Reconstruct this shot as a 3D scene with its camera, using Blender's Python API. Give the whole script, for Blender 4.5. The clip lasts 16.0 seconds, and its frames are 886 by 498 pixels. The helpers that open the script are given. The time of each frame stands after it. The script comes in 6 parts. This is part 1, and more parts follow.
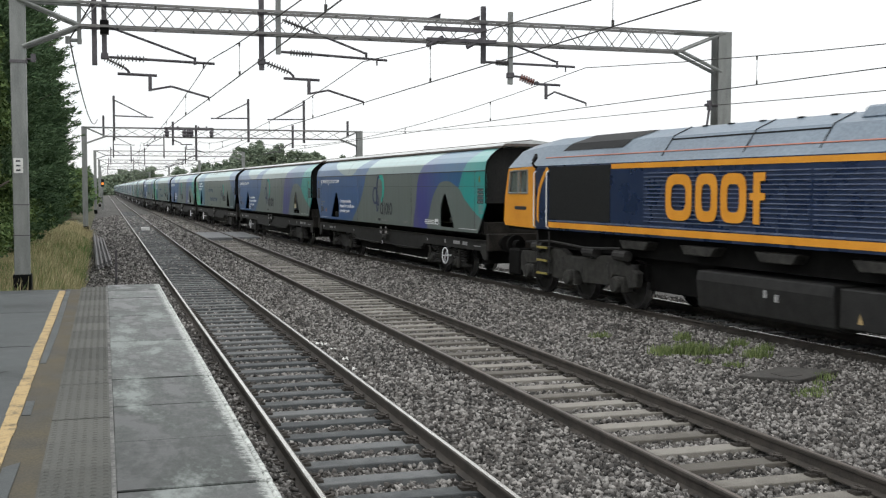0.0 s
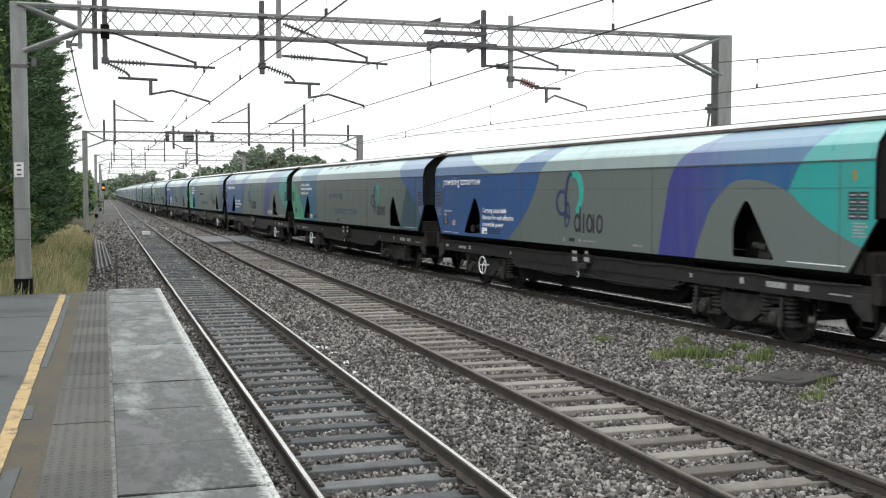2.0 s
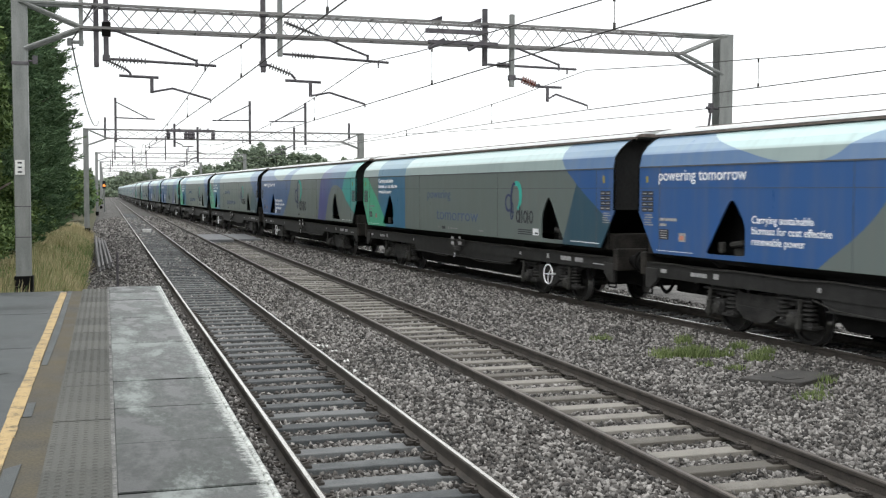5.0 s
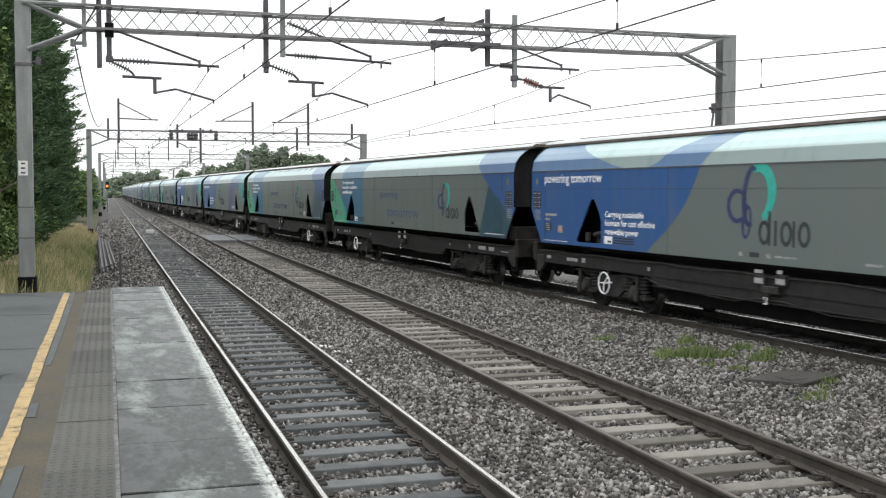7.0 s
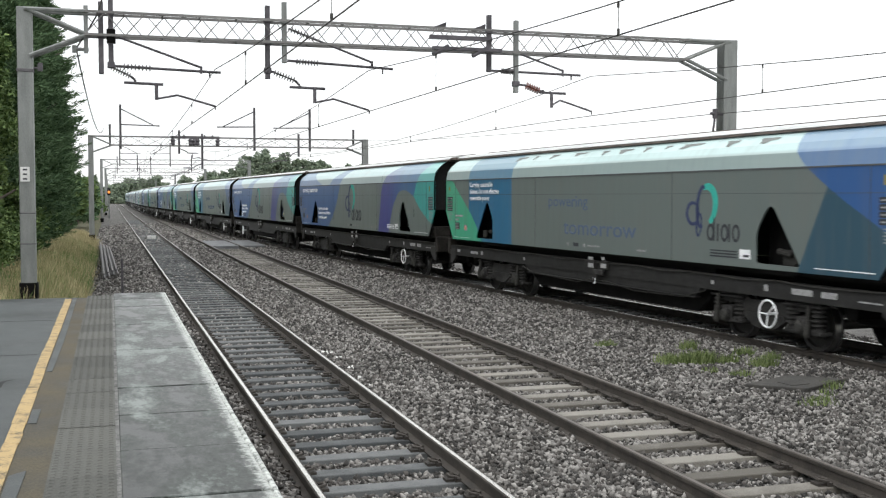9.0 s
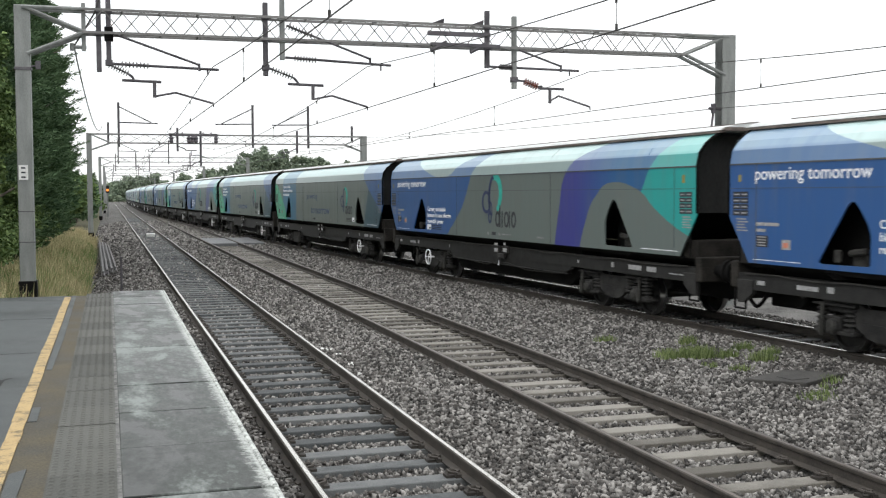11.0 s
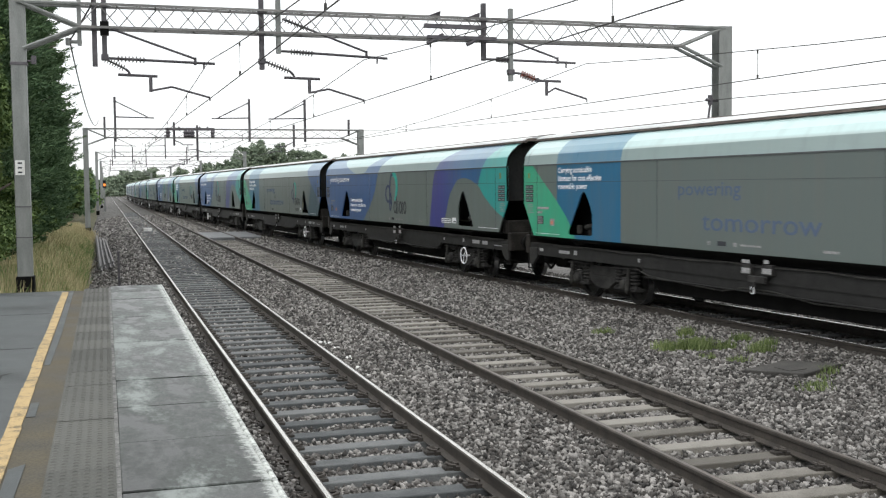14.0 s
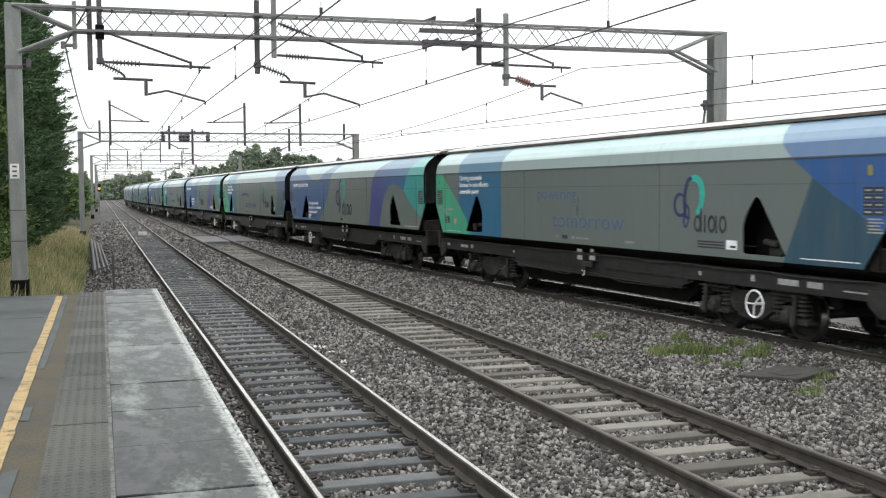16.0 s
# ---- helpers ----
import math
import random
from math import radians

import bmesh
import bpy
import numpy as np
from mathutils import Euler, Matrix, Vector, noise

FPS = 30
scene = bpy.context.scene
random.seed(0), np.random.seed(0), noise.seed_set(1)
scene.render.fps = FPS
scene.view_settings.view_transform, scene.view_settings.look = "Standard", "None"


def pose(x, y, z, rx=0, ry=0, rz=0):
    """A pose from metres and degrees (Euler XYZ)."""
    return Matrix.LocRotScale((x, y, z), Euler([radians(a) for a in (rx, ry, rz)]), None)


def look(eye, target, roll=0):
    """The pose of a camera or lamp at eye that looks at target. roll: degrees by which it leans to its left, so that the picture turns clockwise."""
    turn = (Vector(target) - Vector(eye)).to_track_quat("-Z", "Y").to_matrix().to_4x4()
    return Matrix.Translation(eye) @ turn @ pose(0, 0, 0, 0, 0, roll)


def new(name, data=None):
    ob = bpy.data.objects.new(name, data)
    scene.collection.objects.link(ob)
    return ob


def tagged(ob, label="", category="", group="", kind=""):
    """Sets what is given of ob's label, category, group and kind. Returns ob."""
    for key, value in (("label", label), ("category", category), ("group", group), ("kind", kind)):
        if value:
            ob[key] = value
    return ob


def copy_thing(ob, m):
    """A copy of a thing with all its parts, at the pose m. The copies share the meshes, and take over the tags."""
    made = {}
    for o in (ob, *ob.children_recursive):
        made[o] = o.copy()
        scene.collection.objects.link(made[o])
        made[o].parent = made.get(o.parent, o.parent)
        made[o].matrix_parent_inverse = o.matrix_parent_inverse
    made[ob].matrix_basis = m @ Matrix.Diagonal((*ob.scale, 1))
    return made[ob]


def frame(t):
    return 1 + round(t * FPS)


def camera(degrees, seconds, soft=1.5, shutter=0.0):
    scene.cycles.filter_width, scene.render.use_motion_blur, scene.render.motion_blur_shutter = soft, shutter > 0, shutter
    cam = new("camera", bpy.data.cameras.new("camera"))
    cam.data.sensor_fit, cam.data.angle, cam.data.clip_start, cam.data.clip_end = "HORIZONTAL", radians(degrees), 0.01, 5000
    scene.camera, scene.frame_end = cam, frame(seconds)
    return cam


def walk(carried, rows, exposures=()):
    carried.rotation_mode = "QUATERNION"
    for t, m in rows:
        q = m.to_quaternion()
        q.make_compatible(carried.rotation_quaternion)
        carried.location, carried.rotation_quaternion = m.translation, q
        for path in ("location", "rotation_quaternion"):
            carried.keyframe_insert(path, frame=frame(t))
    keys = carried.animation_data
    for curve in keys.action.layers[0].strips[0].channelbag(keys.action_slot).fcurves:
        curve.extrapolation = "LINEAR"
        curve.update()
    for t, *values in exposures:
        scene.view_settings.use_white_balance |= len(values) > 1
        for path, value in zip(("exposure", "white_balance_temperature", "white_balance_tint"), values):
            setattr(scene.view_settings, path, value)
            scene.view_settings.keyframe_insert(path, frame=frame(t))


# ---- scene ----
EYE = (0.0, 0.0, 2.49)
cam = camera(44.26, 16.0, soft=1.2, shutter=0.12)
TURNS = [
    (0.0, 86.824, -0.053, -17.288),
    (0.5, 86.838, -0.112, -17.317),
    (1.0, 86.881, -0.1, -17.284),
    (1.5, 86.964, 0.016, -17.237),
    (2.0, 87.015, 0.029, -17.26),
    (2.5, 87.041, 0.027, -17.338),
    (3.0, 87.011, 0.033, -17.338),
    (3.5, 86.951, -0.034, -17.294),
    (4.0, 86.927, -0.109, -17.274),
    (6.5, 86.97, -0.09, -17.113),
    (7.0, 86.971, -0.096, -17.071),
    (7.5, 86.982, -0.131, -17.069),
    (8.0, 87.057, -0.105, -16.986),
    (8.5, 87.15, -0.082, -16.969),
    (9.0, 87.264, -0.029, -16.992),
    (11.5, 86.957, 0.311, -17.006),
    (12.0, 86.852, 0.356, -16.926),
    (12.5, 86.823, 0.443, -16.951),
    (13.0, 86.788, 0.51, -17.067),
    (13.5, 86.74, 0.556, -17.166),
    (14.0, 86.697, 0.561, -17.201),
    (14.5, 86.721, 0.502, -17.252),
    (15.0, 86.788, 0.499, -17.362),
    (15.5, 86.888, 0.501, -17.412),
    (16.0, 86.926, 0.439, -17.451),
]
walk(cam, [(t, pose(*EYE, a, b, c)) for t, a, b, c in TURNS], [(0.0, 0.0), (0.4, 0.03), (1.2, 0.24), (2.0, 0.26), (16.0, 0.24)])

# ---- world and light: a bright overcast sky ----
world = bpy.data.worlds.new("overcast_sky")
scene.world = world
world.use_nodes = True
wn, wl = world.node_tree.nodes, world.node_tree.links
sky = wn.new("ShaderNodeTexSky")
sky.sky_type, sky.sun_disc = "NISHITA", False
sky.sun_elevation, sky.sun_rotation = radians(48), radians(250)
sky_dim = wn.new("ShaderNodeMix")
sky_dim.data_type = "RGBA"
sky_dim.inputs[0].default_value = 0.9
cloud_coord = wn.new("ShaderNodeTexCoord")
cloud_noise = wn.new("ShaderNodeTexNoise")
cloud_noise.inputs["Scale"].default_value = 2.2
cloud_noise.inputs["Detail"].default_value = 5
cloud_ramp = wn.new("ShaderNodeValToRGB")
cloud_ramp.color_ramp.elements[0].position, cloud_ramp.color_ramp.elements[0].color = 0.3, (10.0, 10.2, 10.3, 1)
cloud_ramp.color_ramp.elements[1].position, cloud_ramp.color_ramp.elements[1].color = 0.7, (11.0, 11.1, 11.1, 1)
wl.new(cloud_coord.outputs["Generated"], cloud_noise.inputs["Vector"])
wl.new(cloud_noise.outputs["Fac"], cloud_ramp.inputs[0])
wl.new(sky.outputs[0], sky_dim.inputs[6])
wl.new(cloud_ramp.outputs[0], sky_dim.inputs[7])
up, lift, bright = wn.new("ShaderNodeSeparateXYZ"), wn.new("ShaderNodeMapRange"), wn.new("ShaderNodeVectorMath")
wl.new(cloud_coord.outputs["Generated"], up.inputs[0])
wl.new(up.outputs[2], lift.inputs[0])
lift.inputs[3].default_value, lift.inputs[4].default_value = 1.0, 1.75
bright.operation = "SCALE"
wl.new(sky_dim.outputs[2], bright.inputs[0])
wl.new(lift.outputs[0], bright.inputs["Scale"])
wl.new(bright.outputs[0], wn["Background"].inputs[0])
wn["Background"].inputs[1].default_value = 0.1
sun = new("sun", bpy.data.lights.new("sun", "SUN"))
sun.data.energy, sun.data.angle, sun.data.color = 0.6, radians(25), (1.0, 0.97, 0.93)
sun.matrix_world = look((-30, -18, 45), (0, 10, 0))


# ---- materials ----
def mat(name, a, b, rough=0.8, metal=0.0, scale=6.0, fine=60.0, bump=0.0, mid=(0.35, 0.65), spread=0.0, rvar=0.0, stretch=None, spec=None, rand="", grain=0.45, detail=4):
    """Two-scale procedural surface between colours a and b."""
    m = bpy.data.materials.new(name)
    m.use_nodes = True
    n, l = m.node_tree.nodes, m.node_tree.links
    bsdf = n["Principled BSDF"]
    bsdf.inputs["Roughness"].default_value, bsdf.inputs["Metallic"].default_value = rough, metal
    if spec is not None:
        bsdf.inputs["Specular IOR Level"].default_value = spec
    tc = n.new("ShaderNodeTexCoord")
    vec = tc.outputs["Object"]
    if stretch:
        mp = n.new("ShaderNodeMapping")
        mp.inputs["Scale"].default_value = stretch
        l.new(vec, mp.inputs[0])
        vec = mp.outputs[0]
    big, small = n.new("ShaderNodeTexNoise"), n.new("ShaderNodeTexNoise")
    for t, s in ((big, scale), (small, fine)):
        t.inputs["Scale"].default_value, t.inputs["Detail"].default_value = s, detail
        l.new(vec, t.inputs["Vector"])
    add = n.new("ShaderNodeMath")
    add.operation = "MULTIPLY_ADD"
    add.inputs[1].default_value = grain
    l.new(small.outputs["Fac"], add.inputs[0])
    half = n.new("ShaderNodeMath")
    half.operation = "MULTIPLY"
    half.inputs[1].default_value = 1 - grain
    l.new(big.outputs["Fac"], half.inputs[0])
    l.new(half.outputs[0], add.inputs[2])
    fac = add.outputs[0]
    if rand:
        src = n.new("ShaderNodeObjectInfo" if rand == "object" else "ShaderNodeNewGeometry")
        mix = n.new("ShaderNodeMath")
        mix.operation = "MULTIPLY_ADD"
        mix.inputs[1].default_value = spread
        l.new(src.outputs["Random" if rand == "object" else "Random Per Island"], mix.inputs[0])
        sub = n.new("ShaderNodeMath")
        sub.operation = "SUBTRACT"
        sub.inputs[1].default_value = spread / 2
        l.new(fac, mix.inputs[2])
        l.new(mix.outputs[0], sub.inputs[0])
        fac = sub.outputs[0]
    ramp = n.new("ShaderNodeValToRGB")
    ramp.color_ramp.elements[0].position, ramp.color_ramp.elements[0].color = mid[0], (*a, 1)
    ramp.color_ramp.elements[1].position, ramp.color_ramp.elements[1].color = mid[1], (*b, 1)
    l.new(fac, ramp.inputs[0])
    l.new(ramp.outputs[0], bsdf.inputs["Base Color"])
    if rvar:
        mr = n.new("ShaderNodeMapRange")
        mr.inputs[1].default_value, mr.inputs[2].default_value = mid
        mr.inputs[3].default_value, mr.inputs[4].default_value = rough - rvar, rough + rvar
        l.new(big.outputs["Fac"], mr.inputs[0])
        l.new(mr.outputs[0], bsdf.inputs["Roughness"])
    if bump:
        bp = n.new("ShaderNodeBump")
        bp.inputs["Strength"].default_value, bp.inputs["Distance"].default_value = 1.0, bump
        l.new(small.outputs["Fac"], bp.inputs["Height"])
        l.new(bp.outputs[0], bsdf.inputs["Normal"])
    return m


def glow(name, colour, strength):
    m = bpy.data.materials.new(name)
    m.use_nodes = True
    b = m.node_tree.nodes["Principled BSDF"]
    b.inputs["Base Color"].default_value = (*colour, 1)
    b.inputs["Emission Color"].default_value, b.inputs["Emission Strength"].default_value = (*colour, 1), strength
    return m


def glass(name, colour):
    m = bpy.data.materials.new(name)
    m.use_nodes = True
    b = m.node_tree.nodes["Principled BSDF"]
    b.inputs["Base Color"].default_value = (*colour, 1)
    b.inputs["Roughness"].default_value = 0.04
    b.inputs["Transmission Weight"].default_value = 0.9
    return m


STONE = mat("ballast_stone", (0.038, 0.0365, 0.0345), (0.325, 0.311, 0.292), 0.88, spec=0.25, scale=0.9, fine=40, spread=0.8, rand="island", mid=(0.2, 0.9))
for node in STONE.node_tree.nodes:
    if node.type == "VALTORGB":
        node.color_ramp.elements.new(0.47).color = (0.1, 0.092, 0.085, 1)
        node.color_ramp.elements.new(0.62).color = (0.148, 0.142, 0.134, 1)
BALLAST = mat("ballast_bed", (0.04, 0.039, 0.037), (0.178, 0.172, 0.163), 0.95, spec=0.2, scale=1.2, fine=16, bump=0.05, mid=(0.32, 0.68))
EARTH = mat("rough_ground", (0.05, 0.055, 0.028), (0.13, 0.12, 0.065), 0.95, scale=0.3, fine=5, bump=0.06)
RAIL_HEAD = mat("polished_rail_head", (0.42, 0.4, 0.36), (0.72, 0.7, 0.66), 0.2, 1.0, scale=2, fine=40, stretch=(8, 0.3, 8), rvar=0.06)
RAIL_DULL = mat("dull_rail_head", (0.06, 0.051, 0.043), (0.15, 0.128, 0.108), 0.5, 0.4, scale=2, fine=40, stretch=(8, 0.3, 8), rvar=0.08)
RAIL_RUST = mat("rusty_rail_side", (0.022, 0.019, 0.016), (0.058, 0.049, 0.04), 0.8, 0.0, scale=5, fine=60, bump=0.002)
CONCRETE = mat("sleeper_concrete", (0.055, 0.06, 0.062), (0.13, 0.135, 0.135), 0.75, spec=0.3, scale=5, fine=70, bump=0.003, spread=0.35, rand="object")
CONCRETE_OLD = mat("old_sleeper_concrete", (0.085, 0.077, 0.064), (0.21, 0.197, 0.172), 0.75, scale=4, fine=60, bump=0.004, spread=0.5, rand="object")
CLIP = mat("rail_clip_steel", (0.03, 0.027, 0.025), (0.08, 0.07, 0.06), 0.7, 0.4)
SLAB = mat("damp_coping_slab", (0.015, 0.017, 0.0155), (0.2, 0.219, 0.209), 0.5, scale=2.5, fine=26, bump=0.0015, rvar=0.2, mid=(0.41, 0.6), spread=0.06, grain=0.2, detail=10, spec=0.22, rand="object", stretch=(1, 0.42, 1))


def worn_edge_paint(m, inner, outer):
    """White paint that breaks up away from the platform edge."""
    n, l = m.node_tree.nodes, m.node_tree.links
    bsdf = n["Principled BSDF"]
    for node in n:
        if node.type == "TEX_NOISE":
            node.inputs["Roughness"].default_value = 0.68
        if node.type == "VALTORGB":
            node.color_ramp.elements.new(0.5).color = (0.05, 0.0555, 0.0515, 1)
    base = bsdf.inputs["Base Color"].links[0].from_socket
    tc, sep, flakes = n.new("ShaderNodeTexCoord"), n.new("ShaderNodeSeparateXYZ"), n.new("ShaderNodeTexNoise")
    flakes.inputs["Scale"].default_value, flakes.inputs["Detail"].default_value, flakes.inputs["Roughness"].default_value = 20.0, 8, 0.75
    l.new(tc.outputs["Object"], sep.inputs[0])
    l.new(tc.outputs["Object"], flakes.inputs["Vector"])
    near = n.new("ShaderNodeMapRange")
    near.inputs[1].default_value, near.inputs[2].default_value = inner, outer
    near.inputs[3].default_value, near.inputs[4].default_value = -0.32, 0.22
    l.new(sep.outputs[0], near.inputs[0])
    add, keep, mix = n.new("ShaderNodeMath"), n.new("ShaderNodeMapRange"), n.new("ShaderNodeMix")
    l.new(near.outputs[0], add.inputs[0])
    l.new(flakes.outputs["Fac"], add.inputs[1])
    keep.inputs[1].default_value, keep.inputs[2].default_value = 0.46, 0.66
    keep.inputs[4].default_value = 0.85
    l.new(add.outputs[0], keep.inputs[0])
    mix.data_type = "RGBA"
    mix.inputs[7].default_value = (0.43, 0.45, 0.425, 1)
    l.new(keep.outputs[0], mix.inputs[0])
    l.new(base, mix.inputs[6])
    l.new(mix.outputs[2], bsdf.inputs["Base Color"])


worn_edge_paint(SLAB, 0.7, 0.86)
SLAB_EDGE = mat("worn_white_edge_paint", (0.1, 0.105, 0.098), (0.5, 0.52, 0.495), 0.75, scale=16, fine=60, bump=0.002, mid=(0.36, 0.56), grain=0.4, detail=7)
TACTILE = mat("tactile_paver", (0.04, 0.041, 0.036), (0.1, 0.1, 0.09), 0.75, spec=0.3, scale=3, fine=50, bump=0.002, spread=0.2, rand="object", rvar=0.1)
TARMAC = mat("platform_tarmac", (0.025, 0.03, 0.031), (0.068, 0.077, 0.077), 0.55, spec=0.35, scale=0.9, fine=90, bump=0.002, rvar=0.15)
BROWN = mat("worn_brown_tarmac", (0.022, 0.021, 0.016), (0.096, 0.08, 0.05), 0.72, spec=0.3, scale=1.6, fine=60, bump=0.002, rvar=0.12)
YELLOW = mat("worn_yellow_paint", (0.11, 0.088, 0.05), (0.38, 0.27, 0.12), 0.75, scale=9, fine=60, bump=0.001, mid=(0.36, 0.52))
WHITE_LINE = mat("worn_white_joint", (0.015, 0.015, 0.014), (0.2, 0.2, 0.19), 0.8, scale=8, fine=50)
STEEL = mat("galvanised_mast_steel", (0.15, 0.16, 0.155), (0.27, 0.28, 0.27), 0.6, 0.2, scale=2, fine=40, bump=0.001, stretch=(3, 3, 0.6))
BOOM_STEEL = mat("weathered_boom_steel", (0.115, 0.112, 0.112), (0.25, 0.245, 0.235), 0.65, 0.2, scale=1.2, fine=40, stretch=(0.6, 3, 3))
STEEL_DARK = mat("weathered_steel", (0.05, 0.048, 0.055), (0.13, 0.12, 0.13), 0.7, 0.3, scale=4, fine=50)
WIRE = mat("overhead_wire_copper", (0.03, 0.03, 0.03), (0.07, 0.065, 0.06), 0.6, 0.5)
INSUL = mat("brown_insulator", (0.1, 0.03, 0.02), (0.2, 0.06, 0.045), 0.3)
INSUL_GREY = mat("grey_insulator", (0.06, 0.055, 0.06), (0.14, 0.13, 0.13), 0.35)
HEADSTOCK = mat("dusty_brown_headstock", (0.009, 0.0083, 0.0073), (0.032, 0.029, 0.025), 0.8, spec=0.2, scale=3, fine=30, bump=0.002)
DUSTY_STEEL = mat("dusty_spring_steel", (0.01, 0.01, 0.0095), (0.046, 0.045, 0.04), 0.8, spec=0.3, scale=7, fine=50, bump=0.002)
SOLE = mat("oily_sole_bar_steel", (0.006, 0.006, 0.006), (0.021, 0.021, 0.02), 0.65, spec=0.35, scale=4, fine=40, bump=0.002)
END_GREY = mat("dull_end_sheet", (0.012, 0.0125, 0.0125), (0.032, 0.032, 0.031), 0.7, spec=0.3, scale=2, fine=30, stretch=(1, 1, 0.4))
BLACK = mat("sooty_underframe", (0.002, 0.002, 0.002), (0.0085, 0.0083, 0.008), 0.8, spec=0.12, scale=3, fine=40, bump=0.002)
BOGIE = mat("dusty_bogie_steel", (0.007, 0.007, 0.007), (0.036, 0.035, 0.033), 0.72, 0.0, spec=0.3, scale=5, fine=50, bump=0.003)
WHEEL = mat("wheel_steel", (0.01, 0.01, 0.01), (0.035, 0.033, 0.031), 0.65, 0.3, scale=4, fine=40)
OLD_RAIL = mat("weathered_rail", (0.07, 0.065, 0.065), (0.22, 0.215, 0.215), 0.7, 0.2, scale=2, fine=30)
RIB = mat("worn_rib_paint", (0.05, 0.07, 0.13), (0.15, 0.18, 0.26), 0.4, scale=3, fine=40)
TREAD = mat("wheel_tread", (0.4, 0.4, 0.4), (0.6, 0.6, 0.6), 0.3, 1.0)
ROOF = mat("pale_dusty_roof", (0.4, 0.42, 0.42), (0.66, 0.67, 0.66), 0.55, scale=1.2, fine=20, stretch=(0.4, 2, 1), rvar=0.1)
LIP = mat("rusty_roof_lip", (0.06, 0.05, 0.045), (0.17, 0.14, 0.12), 0.8, scale=3, fine=30)
OCHRE = mat("dull_yellow_label", (0.2, 0.17, 0.05), (0.3, 0.24, 0.06), 0.6)
STENCIL = mat("faded_stencil_white", (0.16, 0.16, 0.16), (0.4, 0.4, 0.4), 0.7, scale=20, fine=90)
WHITE = mat("white_lettering", (0.7, 0.72, 0.74), (0.85, 0.86, 0.87), 0.6)
DARK_INK = mat("dark_lettering", (0.02, 0.022, 0.03), (0.035, 0.037, 0.045), 0.55)
SWIRL_BLUE = mat("logo_deep_blue", (0.02, 0.03, 0.085), (0.035, 0.05, 0.13), 0.5)
SWIRL_TEAL = mat("logo_green_teal", (0.02, 0.3, 0.25), (0.04, 0.42, 0.34), 0.5)
FADED = mat("faded_blue_lettering", (0.075, 0.11, 0.185), (0.09, 0.125, 0.2), 0.6)
ORANGE = mat("orange_yellow_paint", (0.62, 0.25, 0.02), (0.74, 0.33, 0.035), 0.4, scale=2, fine=30)
NAVY = mat("navy_loco_paint", (0.007, 0.016, 0.046), (0.013, 0.027, 0.072), 0.3, scale=1.5, fine=30, rvar=0.08)
LOCO_ROOF = mat("dusty_blue_grey_roof", (0.09, 0.125, 0.165), (0.2, 0.25, 0.3), 0.45, scale=1.0, fine=20, rvar=0.1)
GRILLE = mat("dark_grille", (0.005, 0.0055, 0.006), (0.014, 0.015, 0.0155), 0.6, spec=0.25, scale=30, fine=120)
PINK = mat("red_orange_lining", (0.42, 0.14, 0.09), (0.55, 0.22, 0.15), 0.5)
WINDOW = glass("cab_window_glass", (0.7, 0.8, 0.76))
BARK = mat("bark", (0.05, 0.04, 0.03), (0.12, 0.1, 0.08), 0.9, scale=6, fine=30, bump=0.01)
CONIFER = mat("conifer_foliage", (0.045, 0.085, 0.042), (0.125, 0.195, 0.095), 0.85, scale=0.7, fine=9, spread=0.35, rand="island", spec=0.2)
HEDGE = mat("hedge_foliage", (0.06, 0.102, 0.034), (0.18, 0.255, 0.09), 0.8, scale=0.8, fine=9, spread=0.5, rand="island", spec=0.2)
# greens paled well past the near foliage: distance haze painted into the colour
FAR_LEAF = mat("haze_pale_foliage", (0.14, 0.18, 0.135), (0.24, 0.29, 0.205), 0.9, scale=0.2, fine=2, spread=0.5, rand="island", spec=0.1)
GRASS_DRY = mat("dry_grass", (0.3, 0.27, 0.13), (0.62, 0.54, 0.33), 0.85, scale=0.4, fine=4, spread=0.5, rand="island", spec=0.2)
GRASS_GREEN = mat("green_weeds", (0.08, 0.14, 0.04), (0.2, 0.29, 0.1), 0.8, scale=2, fine=9, spread=0.5, rand="island", spec=0.2)
RUBBER = mat("grey_crossing_panel", (0.09, 0.095, 0.1), (0.18, 0.185, 0.19), 0.7, scale=2, fine=30)
WEED = mat("ballast_weeds", (0.075, 0.11, 0.035), (0.2, 0.245, 0.1), 0.8, scale=2, fine=9, spread=0.5, rand="island", spec=0.2)
COVER = mat("dark_trough_lid", (0.025, 0.024, 0.022), (0.06, 0.056, 0.05), 0.8, scale=4, fine=40, bump=0.003)
PLATE = mat("number_plate_white", (0.6, 0.6, 0.58), (0.78, 0.78, 0.76), 0.6)


